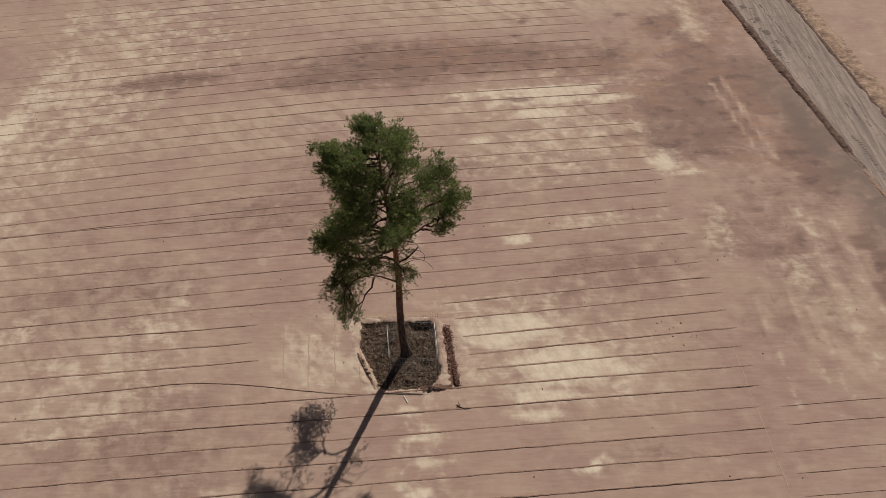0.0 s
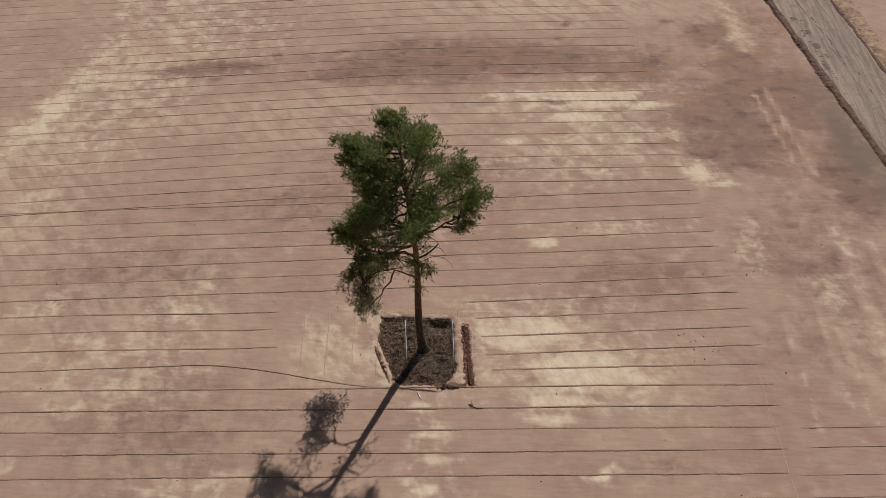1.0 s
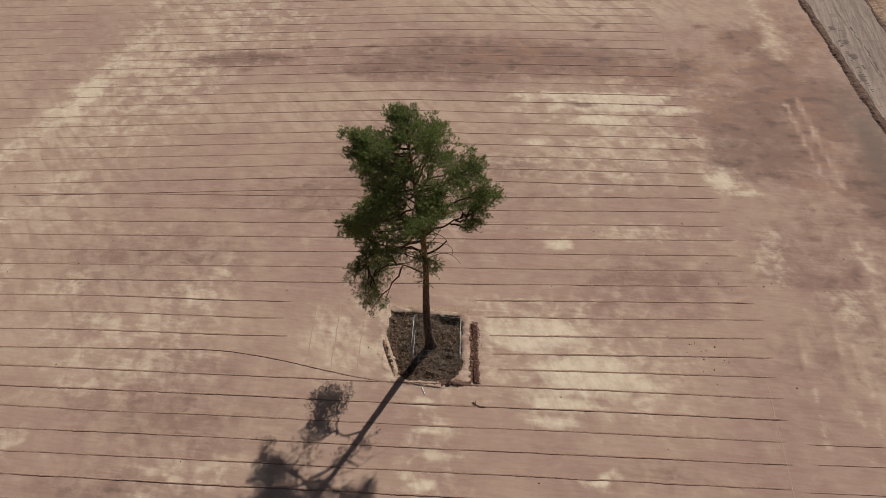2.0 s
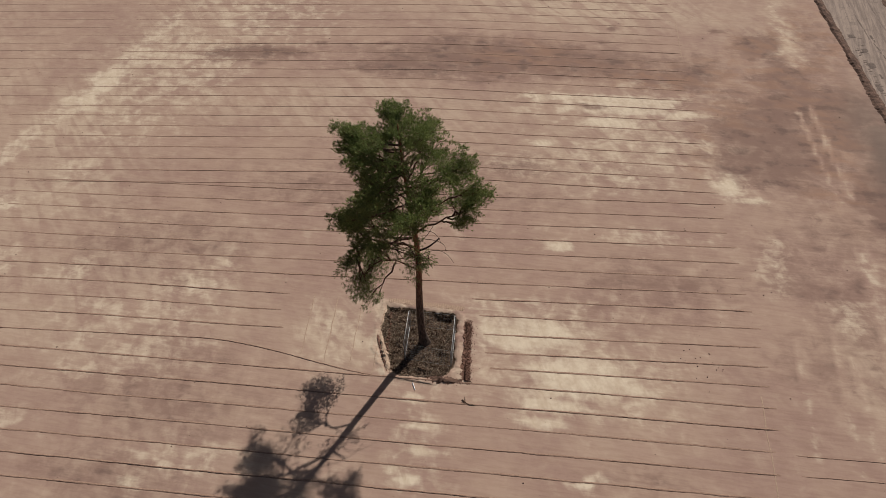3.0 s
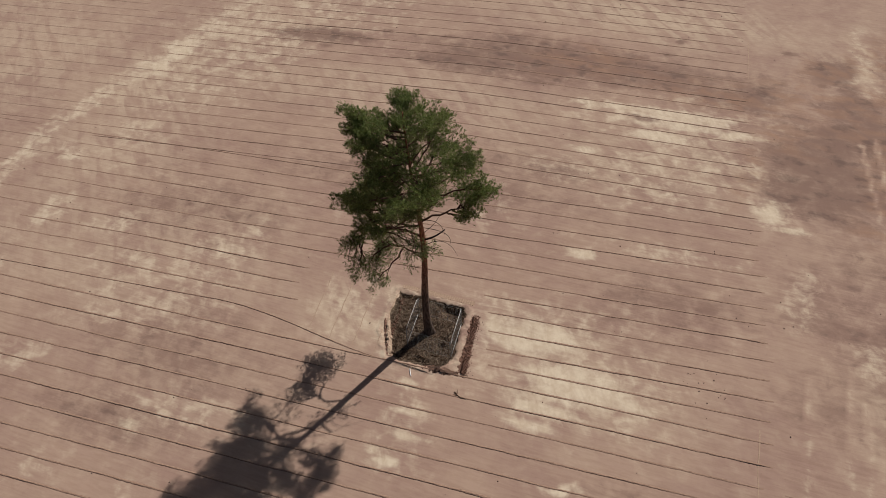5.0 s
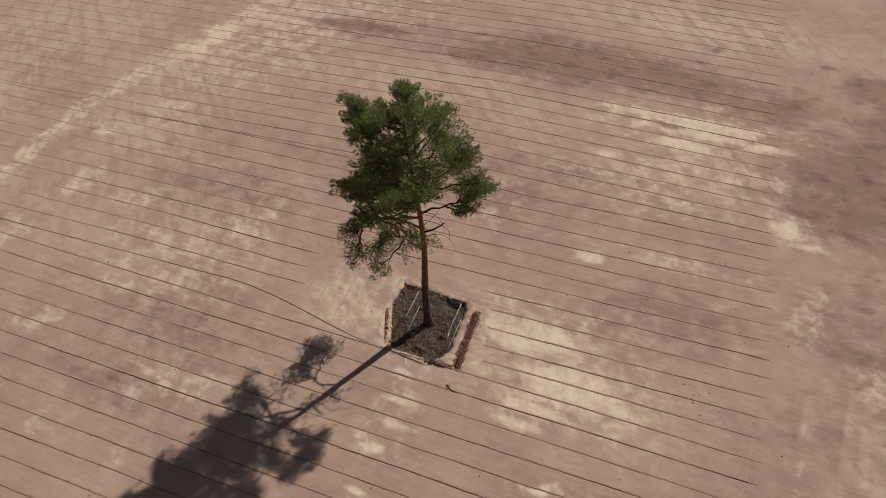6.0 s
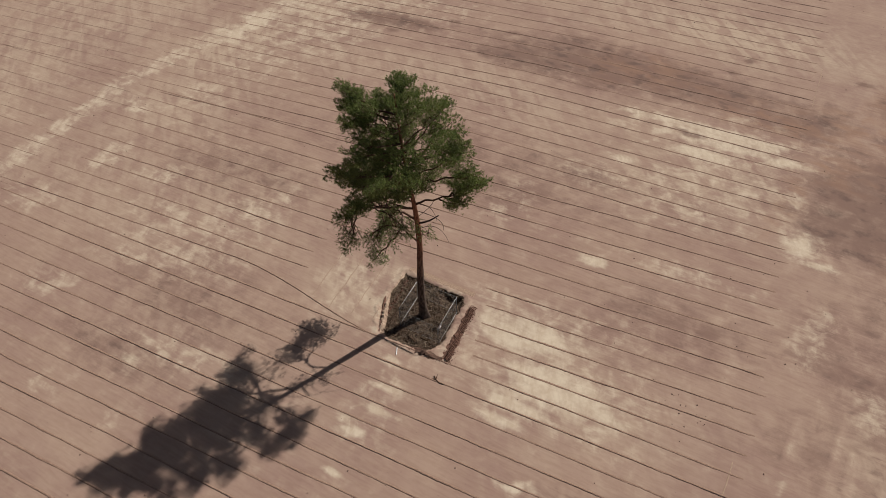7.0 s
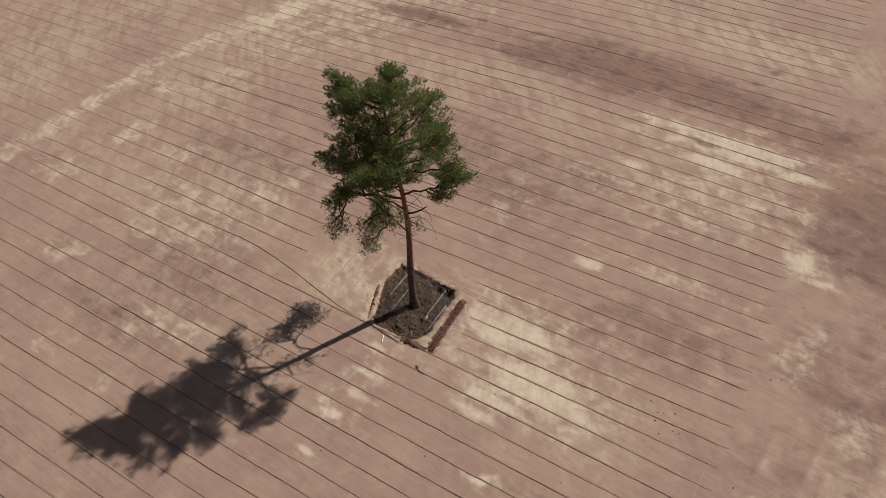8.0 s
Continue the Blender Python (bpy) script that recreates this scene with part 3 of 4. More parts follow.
# ---- road with its banks ----
def build_road():
    ys = np.arange(-30, 150, 0.5)
    us = np.linspace(0, 1, 22)
    y, u = np.meshgrid(ys, us, indexing="ij")
    edge = (fractal(y / 1.3, u * 0 + 2, 41, 3) - 0.5) * 0.9
    l, r = ROAD_L(y) + 0.3 + edge * (u < 0.5), ROAD_R(y) + 0.25 + edge * (u > 0.5)
    x = l + (r - l) * u
    rut = 0.05 * (np.cos(u * 2 * math.pi * 3) * 0.5) + 0.07 * (fractal(x * 1.3, y * 0.5, 43, 3) - 0.5)
    z = ground_z(x, y) + 0.05 + rut * np.sin(u * math.pi) - 0.07 * (np.abs(u - 0.5) > 0.49)
    i = np.arange(y.size).reshape(y.shape)
    f = np.stack([i[:-1, :-1], i[:-1, 1:], i[1:, 1:], i[1:, :-1]], -1).reshape(-1, 4)
    ob = part("road", (np.stack([x, y, z], -1).reshape(-1, 3).tolist(), f.tolist()), M_ROAD)
    tagged(ob, "grey rutted dirt haul road across the field", "road", kind="structure")
    strip("soil_bank", lambda t: (ROAD_L(150 - 89.5 * t) + 0.15, 150 - 89.5 * t), 0.62, 0.17, M_BANK, ob, "brown crumbly soil bank", seed=61, rough=0.7, side_noise=0.45)
    strip("soil_bank", lambda t: (ROAD_L(58 - 70 * t) + 0.1, 58 - 70 * t), 0.3, 0.06, M_RIDGE, ob, seed=62, rough=0.8)
    strip("soil_bank", lambda t: (ROAD_R(150 - 160 * t) + 0.2, 150 - 160 * t), 0.30, 0.06, M_BANK, ob, "brown crumbly soil edge", seed=63, rough=0.95, side_noise=0.7)
    strip("soil_bank", lambda t: (ROAD_R(150 - 160 * t) + 1.5, 150 - 160 * t), 1.15, 0.09, M_ORANGE, ob, "orange sandy bank", seed=64, rough=0.7, side_noise=0.6)
    # prints of track plates
    bar_v, bar_f = [], []
    lump(bar_v, bar_f, (0, 0, 0), 1.0, np.random.default_rng(1), 0.9)
    bar = bpy.data.meshes.new("track_print")
    bar.from_pydata(bar_v, [], bar_f)
    bar.materials.append(M_PRINT)
    for y0, y1, u in ((55, 66, 0.30), (67, 73, 0.42), (76, 86, 0.20), (56, 64, 0.86), (66, 78, 0.62), (79, 90, 0.52), (84, 97, 0.35), (60, 70, 0.72)):
        for v in np.arange(y0, y1, 0.34 if u < 0.5 else 0.8):
            if random.random() < 0.3:
                continue
            px = ROAD_L(v) + (ROAD_R(v) - ROAD_L(v)) * u + random.uniform(-0.2, 0.2)
            print_ob = new("track_print", bar)
            print_ob.parent = ob
            size = (random.uniform(0.35, 0.75), random.uniform(0.10, 0.20)) if u < 0.5 else (random.uniform(0.14, 0.30), random.uniform(0.4, 1.1))
            print_ob.matrix_basis = pose(px, v, float(ground_z(px, v)) + 0.05, 0, 0, 9 + random.uniform(-6, 6)) @ Matrix.Diagonal((*size, 0.03, 1))
    # damp hollows where wheels stood, and ruts along the road
    for y, u, wide, long in ((88.5, 0.22, 0.9, 0.9), (85.6, 0.30, 0.8, 1.0), (82.6, 0.27, 1.0, 1.3), (80.6, 0.34, 1.2, 1.4), (78.4, 0.17, 0.8, 1.6)):
        px = ROAD_L(y) + (ROAD_R(y) - ROAD_L(y)) * u
        print_ob = new("track_print", bar)
        print_ob.parent = ob
        print_ob.matrix_basis = pose(px, y, float(ground_z(px, y)) + 0.06, 0, 0, 9) @ Matrix.Diagonal((wide, long, 0.03, 1))
    for u, y0, y1, wide in ((0.47, 98, 60, 0.07), (0.68, 97, 52, 0.06), (0.80, 98, 56, 0.09), (0.14, 76, 50, 0.08)):
        strip("rut_edge", lambda t: (ROAD_L(y0 + (y1 - y0) * t) * (1 - u) + ROAD_R(y0 + (y1 - y0) * t) * u + 0.16 * (value_noise(t * 9, t * 0 + u, 44) - 0.5), y0 + (y1 - y0) * t), wide, 0.016, M_RUT, ob, lift=0.045, step=0.25, seed=int(u * 100), rough=1.0)
    return ob


# ---- the pine ----
# clumps of needles: place from the trunk's foot, radius
CROWN_TOP = [(-0.6, -0.4, 21.1, 1.1), (-1.2, 1.2, 21.4, 0.75), (-1.8, 1.4, 21.2, 0.55), (0.2, -0.4, 20.7, 1.1), (-3.4, -0.8, 21.0, 0.6), (-2.4, -1.6, 21.0, 1.2), (-3.5, -1.6, 21.1, 0.55), (-2.4, -1.4, 20.2, 1.2), (0.4, 1.2, 20.2, 1.2), (-3.6, -1.4, 20.2, 0.6), (-1.2, 2.0, 20.2, 1.2),
             (-2.8, -2.2, 20.0, 0.95), (-0.4, -1.6, 19.8, 1.2), (-3.2, 0.8, 19.4, 0.95), (-2.0, -2.8, 19.2, 1.2), (0.2, 2.4, 19.0, 1.2), (-3.0, -0.8, 19.0, 1.2), (-2.6, 1.4, 19.0, 1.2), (-2.0, -3.6, 18.4, 0.75), (1.4, -0.8, 18.4, 1.2), (2.2, 1.0, 18.2, 1.2), (3.0, 0.0, 18.0, 0.95)]
CROWN_MIDDLE = [(0.6, -1.4, 17.6, 1.2), (0.6, 2.8, 17.6, 1.2), (1.4, -2.6, 17.4, 1.2), (0.2, -4.2, 17.4, 1.0), (-1.6, -1.6, 17.2, 1.2), (-1.6, 1.0, 17.0, 1.2), (-2.0, 3.0, 16.8, 1.2), (0.2, 3.2, 16.8, 1.2), (-2.6, -3.4, 16.8, 1.2), (2.4, 1.4, 16.6, 1.2), (-2.8, 0.6, 16.6, 1.2),
                (0.4, -2.8, 16.0, 1.2), (0.4, -0.8, 15.8, 1.0), (3.6, 1.0, 15.2, 0.95), (-1.4, -4.4, 15.0, 0.55), (2.8, 1.4, 14.4, 1.1), (0.2, 2.0, 14.2, 1.0), (2.0, 1.8, 14.2, 1.0), (3.4, 2.4, 14.0, 0.55), (3.2, 0.2, 14.0, 0.9), (-3.0, -3.0, 13.6, 0.75), (3.0, 0.6, 13.4, 0.8)]
CROWN_LOW = [(-4.2, 1.0, 13.0, 1.1), (-3.8, 1.8, 12.8, 1.2), (0.6, -2.8, 12.6, 0.75), (-3.4, -1.0, 12.6, 1.2), (0.4, -2.0, 12.4, 0.9), (-3.8, -3.0, 12.2, 0.75), (-4.6, 0.8, 12.2, 1.1), (-2.6, 2.6, 12.0, 1.2), (-1.2, -1.0, 12.0, 0.75), (-2.6, 0.6, 12.0, 1.0), (-3.0, -4.0, 11.8, 0.9),
             (-5.7, 1.3, 11.2, 0.5), (-4.4, -2.6, 11.0, 0.75), (-3.4, -3.2, 10.2, 0.9), (-3.2, 1.0, 9.6, 0.8), (-3.4, 1.0, 8.2, 0.9), (-4.2, 2.0, 7.8, 0.9), (-4.0, 1.0, 7.4, 0.95), (-4.2, -0.2, 7.4, 0.6), (-4.2, 0.6, 6.2, 0.9), (-3.8, -0.2, 5.6, 0.7), (0.5, 0.6, 9.5, 0.6), (-0.4, 0.3, 10.4, 0.55)]
CROWN_TIPS = [(-3.8, -1.5, 21.7, 0.5), (4.2, 1.6, 15.1, 0.65), (-4.4, -2.8, 15.5, 0.65), (-3.6, -2.6, 15.0, 0.8), (3.2, 0.8, 18.3, 0.6), (0.3, 3.5, 18.8, 0.75), (4.0, 0.9, 16.3, 0.6)]
CROWN_INNER = [(-1.9, 0.5, 15.6, 0.9), (-2.3, 0.4, 13.5, 0.85), (-1.3, 0.0, 18.2, 1.0), (-2.6, -1.0, 17.5, 0.9), (0.3, -0.8, 14.9, 0.75), (-0.4, -1.3, 14.3, 0.7), (-3.5, -1.0, 15.1, 1.0), (-4.5, -0.6, 13.6, 0.85), (0.8, 0.2, 14.3, 0.65), (-1.3, -2.6, 14.9, 0.8), (-2.0, -0.8, 15.2, 1.0), (-1.7, 0.4, 20.2, 0.9), (-2.9, 1.4, 14.7, 0.9), (-3.3, 0.4, 14.9, 0.9)]
# middle of the trunk: height, and offset in x and y
TRUNK = np.array([(0, -0.04, 0.26), (1.2, -0.22, 0.31), (3.0, -0.31, 0.39), (5.5, -0.29, 0.45), (8.0, -0.20, 0.48), (10.0, -0.19, 0.40), (12.0, -0.25, 0.22), (15.0, -0.40, -0.08), (19.0, -0.58, -0.40), (22.4, -0.7, -0.5)])


def trunk_at(z):
    """Middle of the trunk at a height, from its foot: it leans a little and sways."""
    spread = np.array([-0.8, -0.4, 0.0, 0.4, 0.8])
    s = np.clip(z + spread * min(1.0, max(z, 0.05)), 0, 22.4)
    return Vector((float(np.interp(s, TRUNK[:, 0], TRUNK[:, 1]).mean()), float(np.interp(s, TRUNK[:, 0], TRUNK[:, 2]).mean()), z))


# two boughs that carry the drooping side
ARCH_LOW = curve_points(trunk_at(8.1), (-3.5, 0.8, 8.0), (0, -0.1, 0.7), 9)
ARCH_SIDE = curve_points(trunk_at(12.2), (3.0, 1.0, 13.9), (0.1, 0.1, 0.15), 9)
ARCH_HIGH = curve_points(trunk_at(10.6), (-3.9, -1.6, 12.0), (0.1, 0.2, 0.25), 9)


def trunk_radius(z):
    return 0.315 * max(0.04, 1 - z / 23.5) ** 0.85 + 0.15 * math.exp(-z / 0.6)


def brushes(rng, centres, ways, blades=17, shoot=0.15, needle=0.13, width=0.019):
    """Shoots set round with needles, as thin three-sided blades: one shoot at each centre, along its way."""
    n = len(centres)
    axis = np.repeat(ways, blades, 0)
    reach = np.repeat(shoot * rng.uniform(0.6, 1.4, (n, 1)), blades, 0)
    c = np.repeat(centres, blades, 0) + axis * reach * rng.random((n * blades, 1))
    out = rng.normal(0, 1, c.shape)
    out -= axis * (out * axis).sum(1)[:, None]
    out /= np.linalg.norm(out, axis=1)[:, None] + 1e-9
    w = axis * 0.72 + out * rng.uniform(0.35, 1.2, (n * blades, 1))
    w /= np.linalg.norm(w, axis=1)[:, None]
    ln = needle * rng.uniform(0.7, 1.25, (n * blades, 1))
    side = np.cross(w, rng.normal(0, 1, w.shape))
    side /= np.linalg.norm(side, axis=1)[:, None] + 1e-9
    v = np.stack([c - side * width / 2, c + side * width / 2, c + w * ln], 1).reshape(-1, 3)
    return v, np.arange(len(v)).reshape(-1, 3)


def needle_part(mesh, mat, parent, label):
    """One mesh of needles under its limb."""
    v, f = mesh
    data = bpy.data.meshes.new("foliage")
    data.vertices.add(len(v))
    data.vertices.foreach_set("co", v.astype(np.float32).ravel())
    data.loops.add(f.size)
    data.polygons.add(len(f))
    data.loops.foreach_set("vertex_index", f.ravel().astype(np.int32))
    data.polygons.foreach_set("loop_start", np.arange(0, f.size, 3, dtype=np.int32))
    data.update(calc_edges=True)
    data.materials.append(mat)
    ob = new("foliage", data)
    ob.parent = parent
    return tagged(ob, label)


def unit(a):
    return a / (np.linalg.norm(a, axis=-1, keepdims=True) + 1e-9)


def build_pine():
    rng = np.random.default_rng(11)
    root = tagged(new("pine_tree"), "tall lone pine with an orange upper trunk and bare lower half", "tree")
    foot = float(ground_z(BASE.x, BASE.y))
    root.location = (BASE.x, BASE.y, foot)
    v, f = [], []
    zs = np.concatenate([[-0.25, 0.0, 0.2, 0.45, 0.8], np.arange(1.3, 22.2, 0.5)])
    tube(v, f, [trunk_at(max(z, 0)) + Vector((0, 0, min(z, 0))) for z in zs], [trunk_radius(max(z, 0)) for z in zs], 14)
    for i, p in enumerate(v):
        mid = trunk_at(max(p[2], 0))
        a, z = math.atan2(p[1] - mid.y, p[0] - mid.x), p[2]
        swell = 0.16 * math.exp(-max(z, 0) / 0.4) * (math.sin(a * 4 + 0.7) + 0.4 * math.sin(a * 7)) * 0.5 + 0.05 * (float(value_noise(a * 3, z * 1.6, 8)) - 0.5) * min(1.0, (22.4 - z) / 10)
        v[i] = Vector(p) + Vector((math.cos(a), math.sin(a), 0)) * swell
    part("trunk", (v, f), M_BARK, root, "bark grey below and orange above")
    for x, y, z, r in CROWN_TOP + CROWN_MIDDLE + CROWN_LOW + CROWN_INNER + CROWN_TIPS:
        tip = Vector((x, y, z))
        out = math.hypot(x - trunk_at(z).x, y - trunk_at(z).y)
        hangs = z < 12.1 or (z < 12.8 and x > -2)
        flatness = 0.9 if hangs else 0.62
        z0 = min(21.6, max(8.0, z - 0.34 * out - 0.4))
        start = trunk_at(z0)
        if hangs or (z < 13.2 and x < -3):
            arch = ARCH_LOW if z < 9.7 and y > -0.5 else ARCH_HIGH
            start = Vector(arch[int(rng.integers(4, 9))])
        elif x > 1.6 and z < 15.5:
            start = Vector(ARCH_SIDE[int(rng.integers(4, 9))])
        elif 0 < z - 8 < 5 and y < -1.5:
            start = trunk_at(z - 0.9)
        bend = Vector((0, 0, 0.16 * out if hangs else -0.06 * out)) + Vector(rng.normal(0, 0.05 * out, 3))
        spine = curve_points(start, tip - Vector((0, 0, 0.3 * r * flatness)), bend, 9)
        for i in range(2, 8):
            spine[i] = spine[i] + Vector(rng.normal(0, 0.018 * out, 3))
        v, f = [], []
        rad = 0.020 + 0.012 * out
        tube(v, f, spine, [rad * (1 - 0.75 * i / 8) + 0.012 for i in range(9)], 6)
        # arms that fan out of the clump's base and turn up at their ends, with tufts of shoots along them
        o = Vector((x - trunk_at(z).x, y - trunk_at(z).y, 0))
        a0 = math.atan2(o.y, o.x) if out > 0.9 else rng.uniform(0, 2 * math.pi)
        arms = int(3 + 4.6 * r)
        spot, size, lift = [], [], []
        for i in range(arms):
            turn = a0 + 2 * math.pi * (i + rng.uniform(-0.4, 0.4)) / arms
            reach = r * rng.uniform(0.55, 1.0) * (1.06 if math.cos(turn - a0) > 0.3 else 0.88)
            rise = r * flatness * (rng.uniform(-1.2, 0.35) if hangs else rng.uniform(-0.55, 0.95))
            base = spine[int(rng.integers(5, 9))]
            end = tip + Vector((math.cos(turn) * reach, math.sin(turn) * reach, rise))
            pts = curve_points(base, end, Vector(rng.normal(0, 0.05, 3)) + Vector((0, 0, 0.10 if hangs else -0.14 * r)), 7)
            tube(v, f, pts, [0.026, 0.023, 0.020, 0.017, 0.013, 0.010, 0.007], 4, False)
            for k, big in ((3, 0.22), (4, 0.25), (5, 0.23), (6, 0.13)):
                if k < 6 and rng.random() < (0.35 if hangs else 0.12):
                    continue
                side = Vector(rng.normal(0, 0.13 * r if k < 6 else 0.03, 3))
                spot.append(pts[k] + side + Vector((0, 0, -0.05 if hangs else 0.06)))
                size.append(big * rng.uniform(0.65, 1.25))
                lift.append(1.0 if k < 6 else 1.5)
                tube(v, f, [pts[k], pts[k].lerp(spot[-1], 0.6), spot[-1]], [0.011, 0.009, 0.006], 3, False)
        limb = part("limb", (v, f), M_LIMB, root)
        spot, n = np.array(spot), len(spot)
        pick = np.repeat(np.arange(n), (13 if z < 9.8 and x < -2 else 8) if hangs else 10 if z < 14.6 and x > 1.5 else 15)
        jit = rng.normal(0, 1, (len(pick), 3)) * np.array([1, 1, 0.8 if hangs else 0.42])
        jit *= np.minimum(1.0, 1.7 / np.linalg.norm(jit, axis=1))[:, None]
        place = spot[pick] + jit * np.array(size)[pick][:, None]
        away = unit(spot[pick] - np.array([trunk_at(z).x, trunk_at(z).y, z - 1.0]))
        ways = unit(unit(jit) * 0.5 + away * 0.5 + rng.normal(0, 0.2, jit.shape) + np.array([0, 0, -0.35 if hangs else 0.38]) * np.array(lift)[pick][:, None])
        if hangs:
            place[:, 2] -= rng.random(len(place)) ** 2 * 0.45
            needle_part(brushes(rng, place, ways, 20, 0.16, 0.115, 0.017), M_NEEDLE_DULL, limb, "sparse grey-green drooping needles")
        else:
            needle_part(brushes(rng, place, ways), M_NEEDLE, limb, "dark green needle clump")
    for arch, thick in ((ARCH_LOW, 0.075), (ARCH_HIGH, 0.10), (ARCH_SIDE, 0.09)):
        v, f = [], []
        pts = [p + Vector(rng.normal(0, 0.05, 3)) if 1 < i < 8 else p for i, p in enumerate(arch)]
        tube(v, f, pts, [thick * (1 - 0.085 * i) for i in range(9)], 7)
        part("limb", (v, f), M_LIMB, root, "long arching bough")
    # dead stubs on the bare trunk
    for z, way, ln, rad in ((10.3, (0.80, 0.31, 0.52), 1.65, 0.085), (10.0, (0.6, -0.1, -0.5), 0.9, 0.02), (10.9, (0.5, 0.3, 0.7), 1.9, 0.022), (7.6, (-0.8, -0.5, -0.1), 0.5, 0.025), (8.9, (0.7, 0.5, 0.1), 0.45, 0.02), (6.4, (0.5, -0.8, 0.1), 0.25, 0.02), (2.0, (0.8, -0.4, 0.2), 0.3, 0.03)):
        a = trunk_at(z)
        v, f = [], []
        tube(v, f, curve_points(a, a + Vector(way).normalized() * (ln + 0.2), Vector(rng.normal(0, 0.06, 3)), 6), [rad * (1 - 0.09 * i) for i in range(6)], 6)
        part("dead_branch", (v, f), M_DEAD if z < 9.5 else M_STUB, root, "bare broken branch")
    for z, tip, bend in ((9.6, (2.3, 0.6, 9.3), (0.2, 0.1, 0.9)), (11.6, (1.6, 0.9, 9.8), (0.7, 0.2, 0.3)), (12.3, (1.5, 0.3, 11.4), (0.3, 0.1, 0.5))):
        v, f = [], []
        tube(v, f, curve_points(trunk_at(z), tip, bend, 9), [0.028 - 0.0023 * i for i in range(9)], 5)
        part("dead_branch", (v, f), M_STUB, root, "thin bare curved twig")
    return root


# ---- fence round the trunk ----
def fence_panel(ax, ay, bx, by, bright=True, plate=False):
    a, b = Vector((ax, ay, 0)), Vector((bx, by, 0))
    width, turn = (b - a).length, math.degrees(math.atan2(by - ay, bx - ax))
    root = tagged(new("fence_panel"), "galvanised steel temporary fence panel with wire infill", "fence panel", "fence panels round the pine")
    root.matrix_basis = pose(ax, ay, -0.05, 0, 0, turn)
    low, top, r = 0.06, 1.92, 0.014

    def rod(name, pts, rad, mat=M_ZINC, sides=8):
        v, f = [], []
        tube(v, f, pts, [rad] * len(pts), sides)
        return part(name, (v, f), mat, root)

    for x in (r, width - r):
        dip = float(ground_z(a.x + (b.x - a.x) * x / width, a.y + (b.y - a.y) * x / width)) + 0.03
        rod("post", [(x, 0, dip - 0.02), (x, 0, 0.9), (x, 0, top + r)], 0.021, M_WIRE)
    # sunlight on the side rails painted in: paler steel than front and back
    for z in (low, top):
        rod("rail", [(2 * r, 0, z), (width / 2, 0, z), (width - 2 * r, 0, z)], r if bright else r * 0.6, M_ZINC if bright else M_WIRE)
    v, f = [], []
    for i in range(1, int(width / 0.11)):
        x = i * 0.11
        if x < width - 0.05:
            tube(v, f, [(x, 0, low), (x, 0, top)], [0.0035] * 2, 3, False)
    for i in range(1, 7):
        tube(v, f, [(r, 0.004, low + i * 0.265), (width - r, 0.004, low + i * 0.265)], [0.0035] * 2, 3, False)
    part("wire_infill", (v, f), M_WIRE, root, "thin welded wire grid")
    if plate:
        bm = bmesh.new()
        bmesh.ops.create_cube(bm, size=1, matrix=Matrix.Translation((0.30, -0.02, 1.70)) @ Matrix.Diagonal((0.30, 0.006, 0.20, 1)))
        part("plate", bm, M_WHITE, root, "small white plate")
    return root


# ---- what lies about ----
def tufts(rng, centres, ways, blades=24, length=0.16, width=0.026):
    """Sprays of needles, as thin three-sided blades: one at each centre, along its way."""
    n = len(centres)
    c = np.repeat(centres, blades, 0) + rng.normal(0, 0.032, (n * blades, 3))
    w = np.repeat(ways, blades, 0) * 0.9 + rng.normal(0, 0.45, (n * blades, 3))
    w /= np.linalg.norm(w, axis=1)[:, None]
    ln = length * rng.uniform(0.6, 1.25, (n * blades, 1))
    side = np.cross(w, rng.normal(0, 1, w.shape))
    side /= np.linalg.norm(side, axis=1)[:, None] + 1e-9
    v = np.stack([c - side * width / 2, c + side * width / 2, c + w * ln], 1).reshape(-1, 3)
    f = np.arange(len(v)).reshape(-1, 3)
    return v.tolist(), f.tolist()


def build_litter():
    """Brushwood, dry twigs and needles on the floor of the hollow."""
    rng = np.random.default_rng(21)
    v, f = [], []
    lo, hi = PIT.min(0), PIT.max(0)
    placed = 0
    while placed < 2200:
        x, y = rng.uniform(lo[0], hi[0]), rng.uniform(lo[1], hi[1])
        if pit_inside(x, y) < 0.25:
            continue
        placed += 1
        ln, a = rng.uniform(0.12, 0.8) * rng.uniform(0.5, 1.0), rng.uniform(0, 2 * math.pi)
        z = float(ground_z(x, y))
        dx, dy = math.cos(a) * ln / 2, math.sin(a) * ln / 2
        r = rng.uniform(0.006, 0.018)
        tube(v, f, [(x - dx, y - dy, z + rng.uniform(0.0, 0.05)), (x, y, z + r + rng.uniform(0.01, 0.06)), (x + dx, y + dy, z + rng.uniform(0.0, 0.05))], [r, r, r * 0.6], 4, False)
    ob = part("brushwood", (v, f), M_STICK)
    tagged(ob, "brown dry twigs scattered over the hollow's floor", "brushwood", kind="stuff")
    n = 2600
    p = rng.uniform(lo, hi, (n * 3, 2))
    p = p[pit_inside(p[:, 0], p[:, 1]) > 0.2][:n]
    c = np.stack([p[:, 0], p[:, 1], ground_z(p[:, 0], p[:, 1]) + 0.015], -1)
    w = rng.normal(0, 1, c.shape) * np.array([1, 1, 0.12])
    ob = part("needle_litter", tufts(rng, c, w / np.linalg.norm(w, axis=1)[:, None], 7, 0.16, 0.018), M_STRAW, flat=True)
    tagged(ob, "straw-coloured dry needles and grass in the hollow", "litter", kind="stuff")


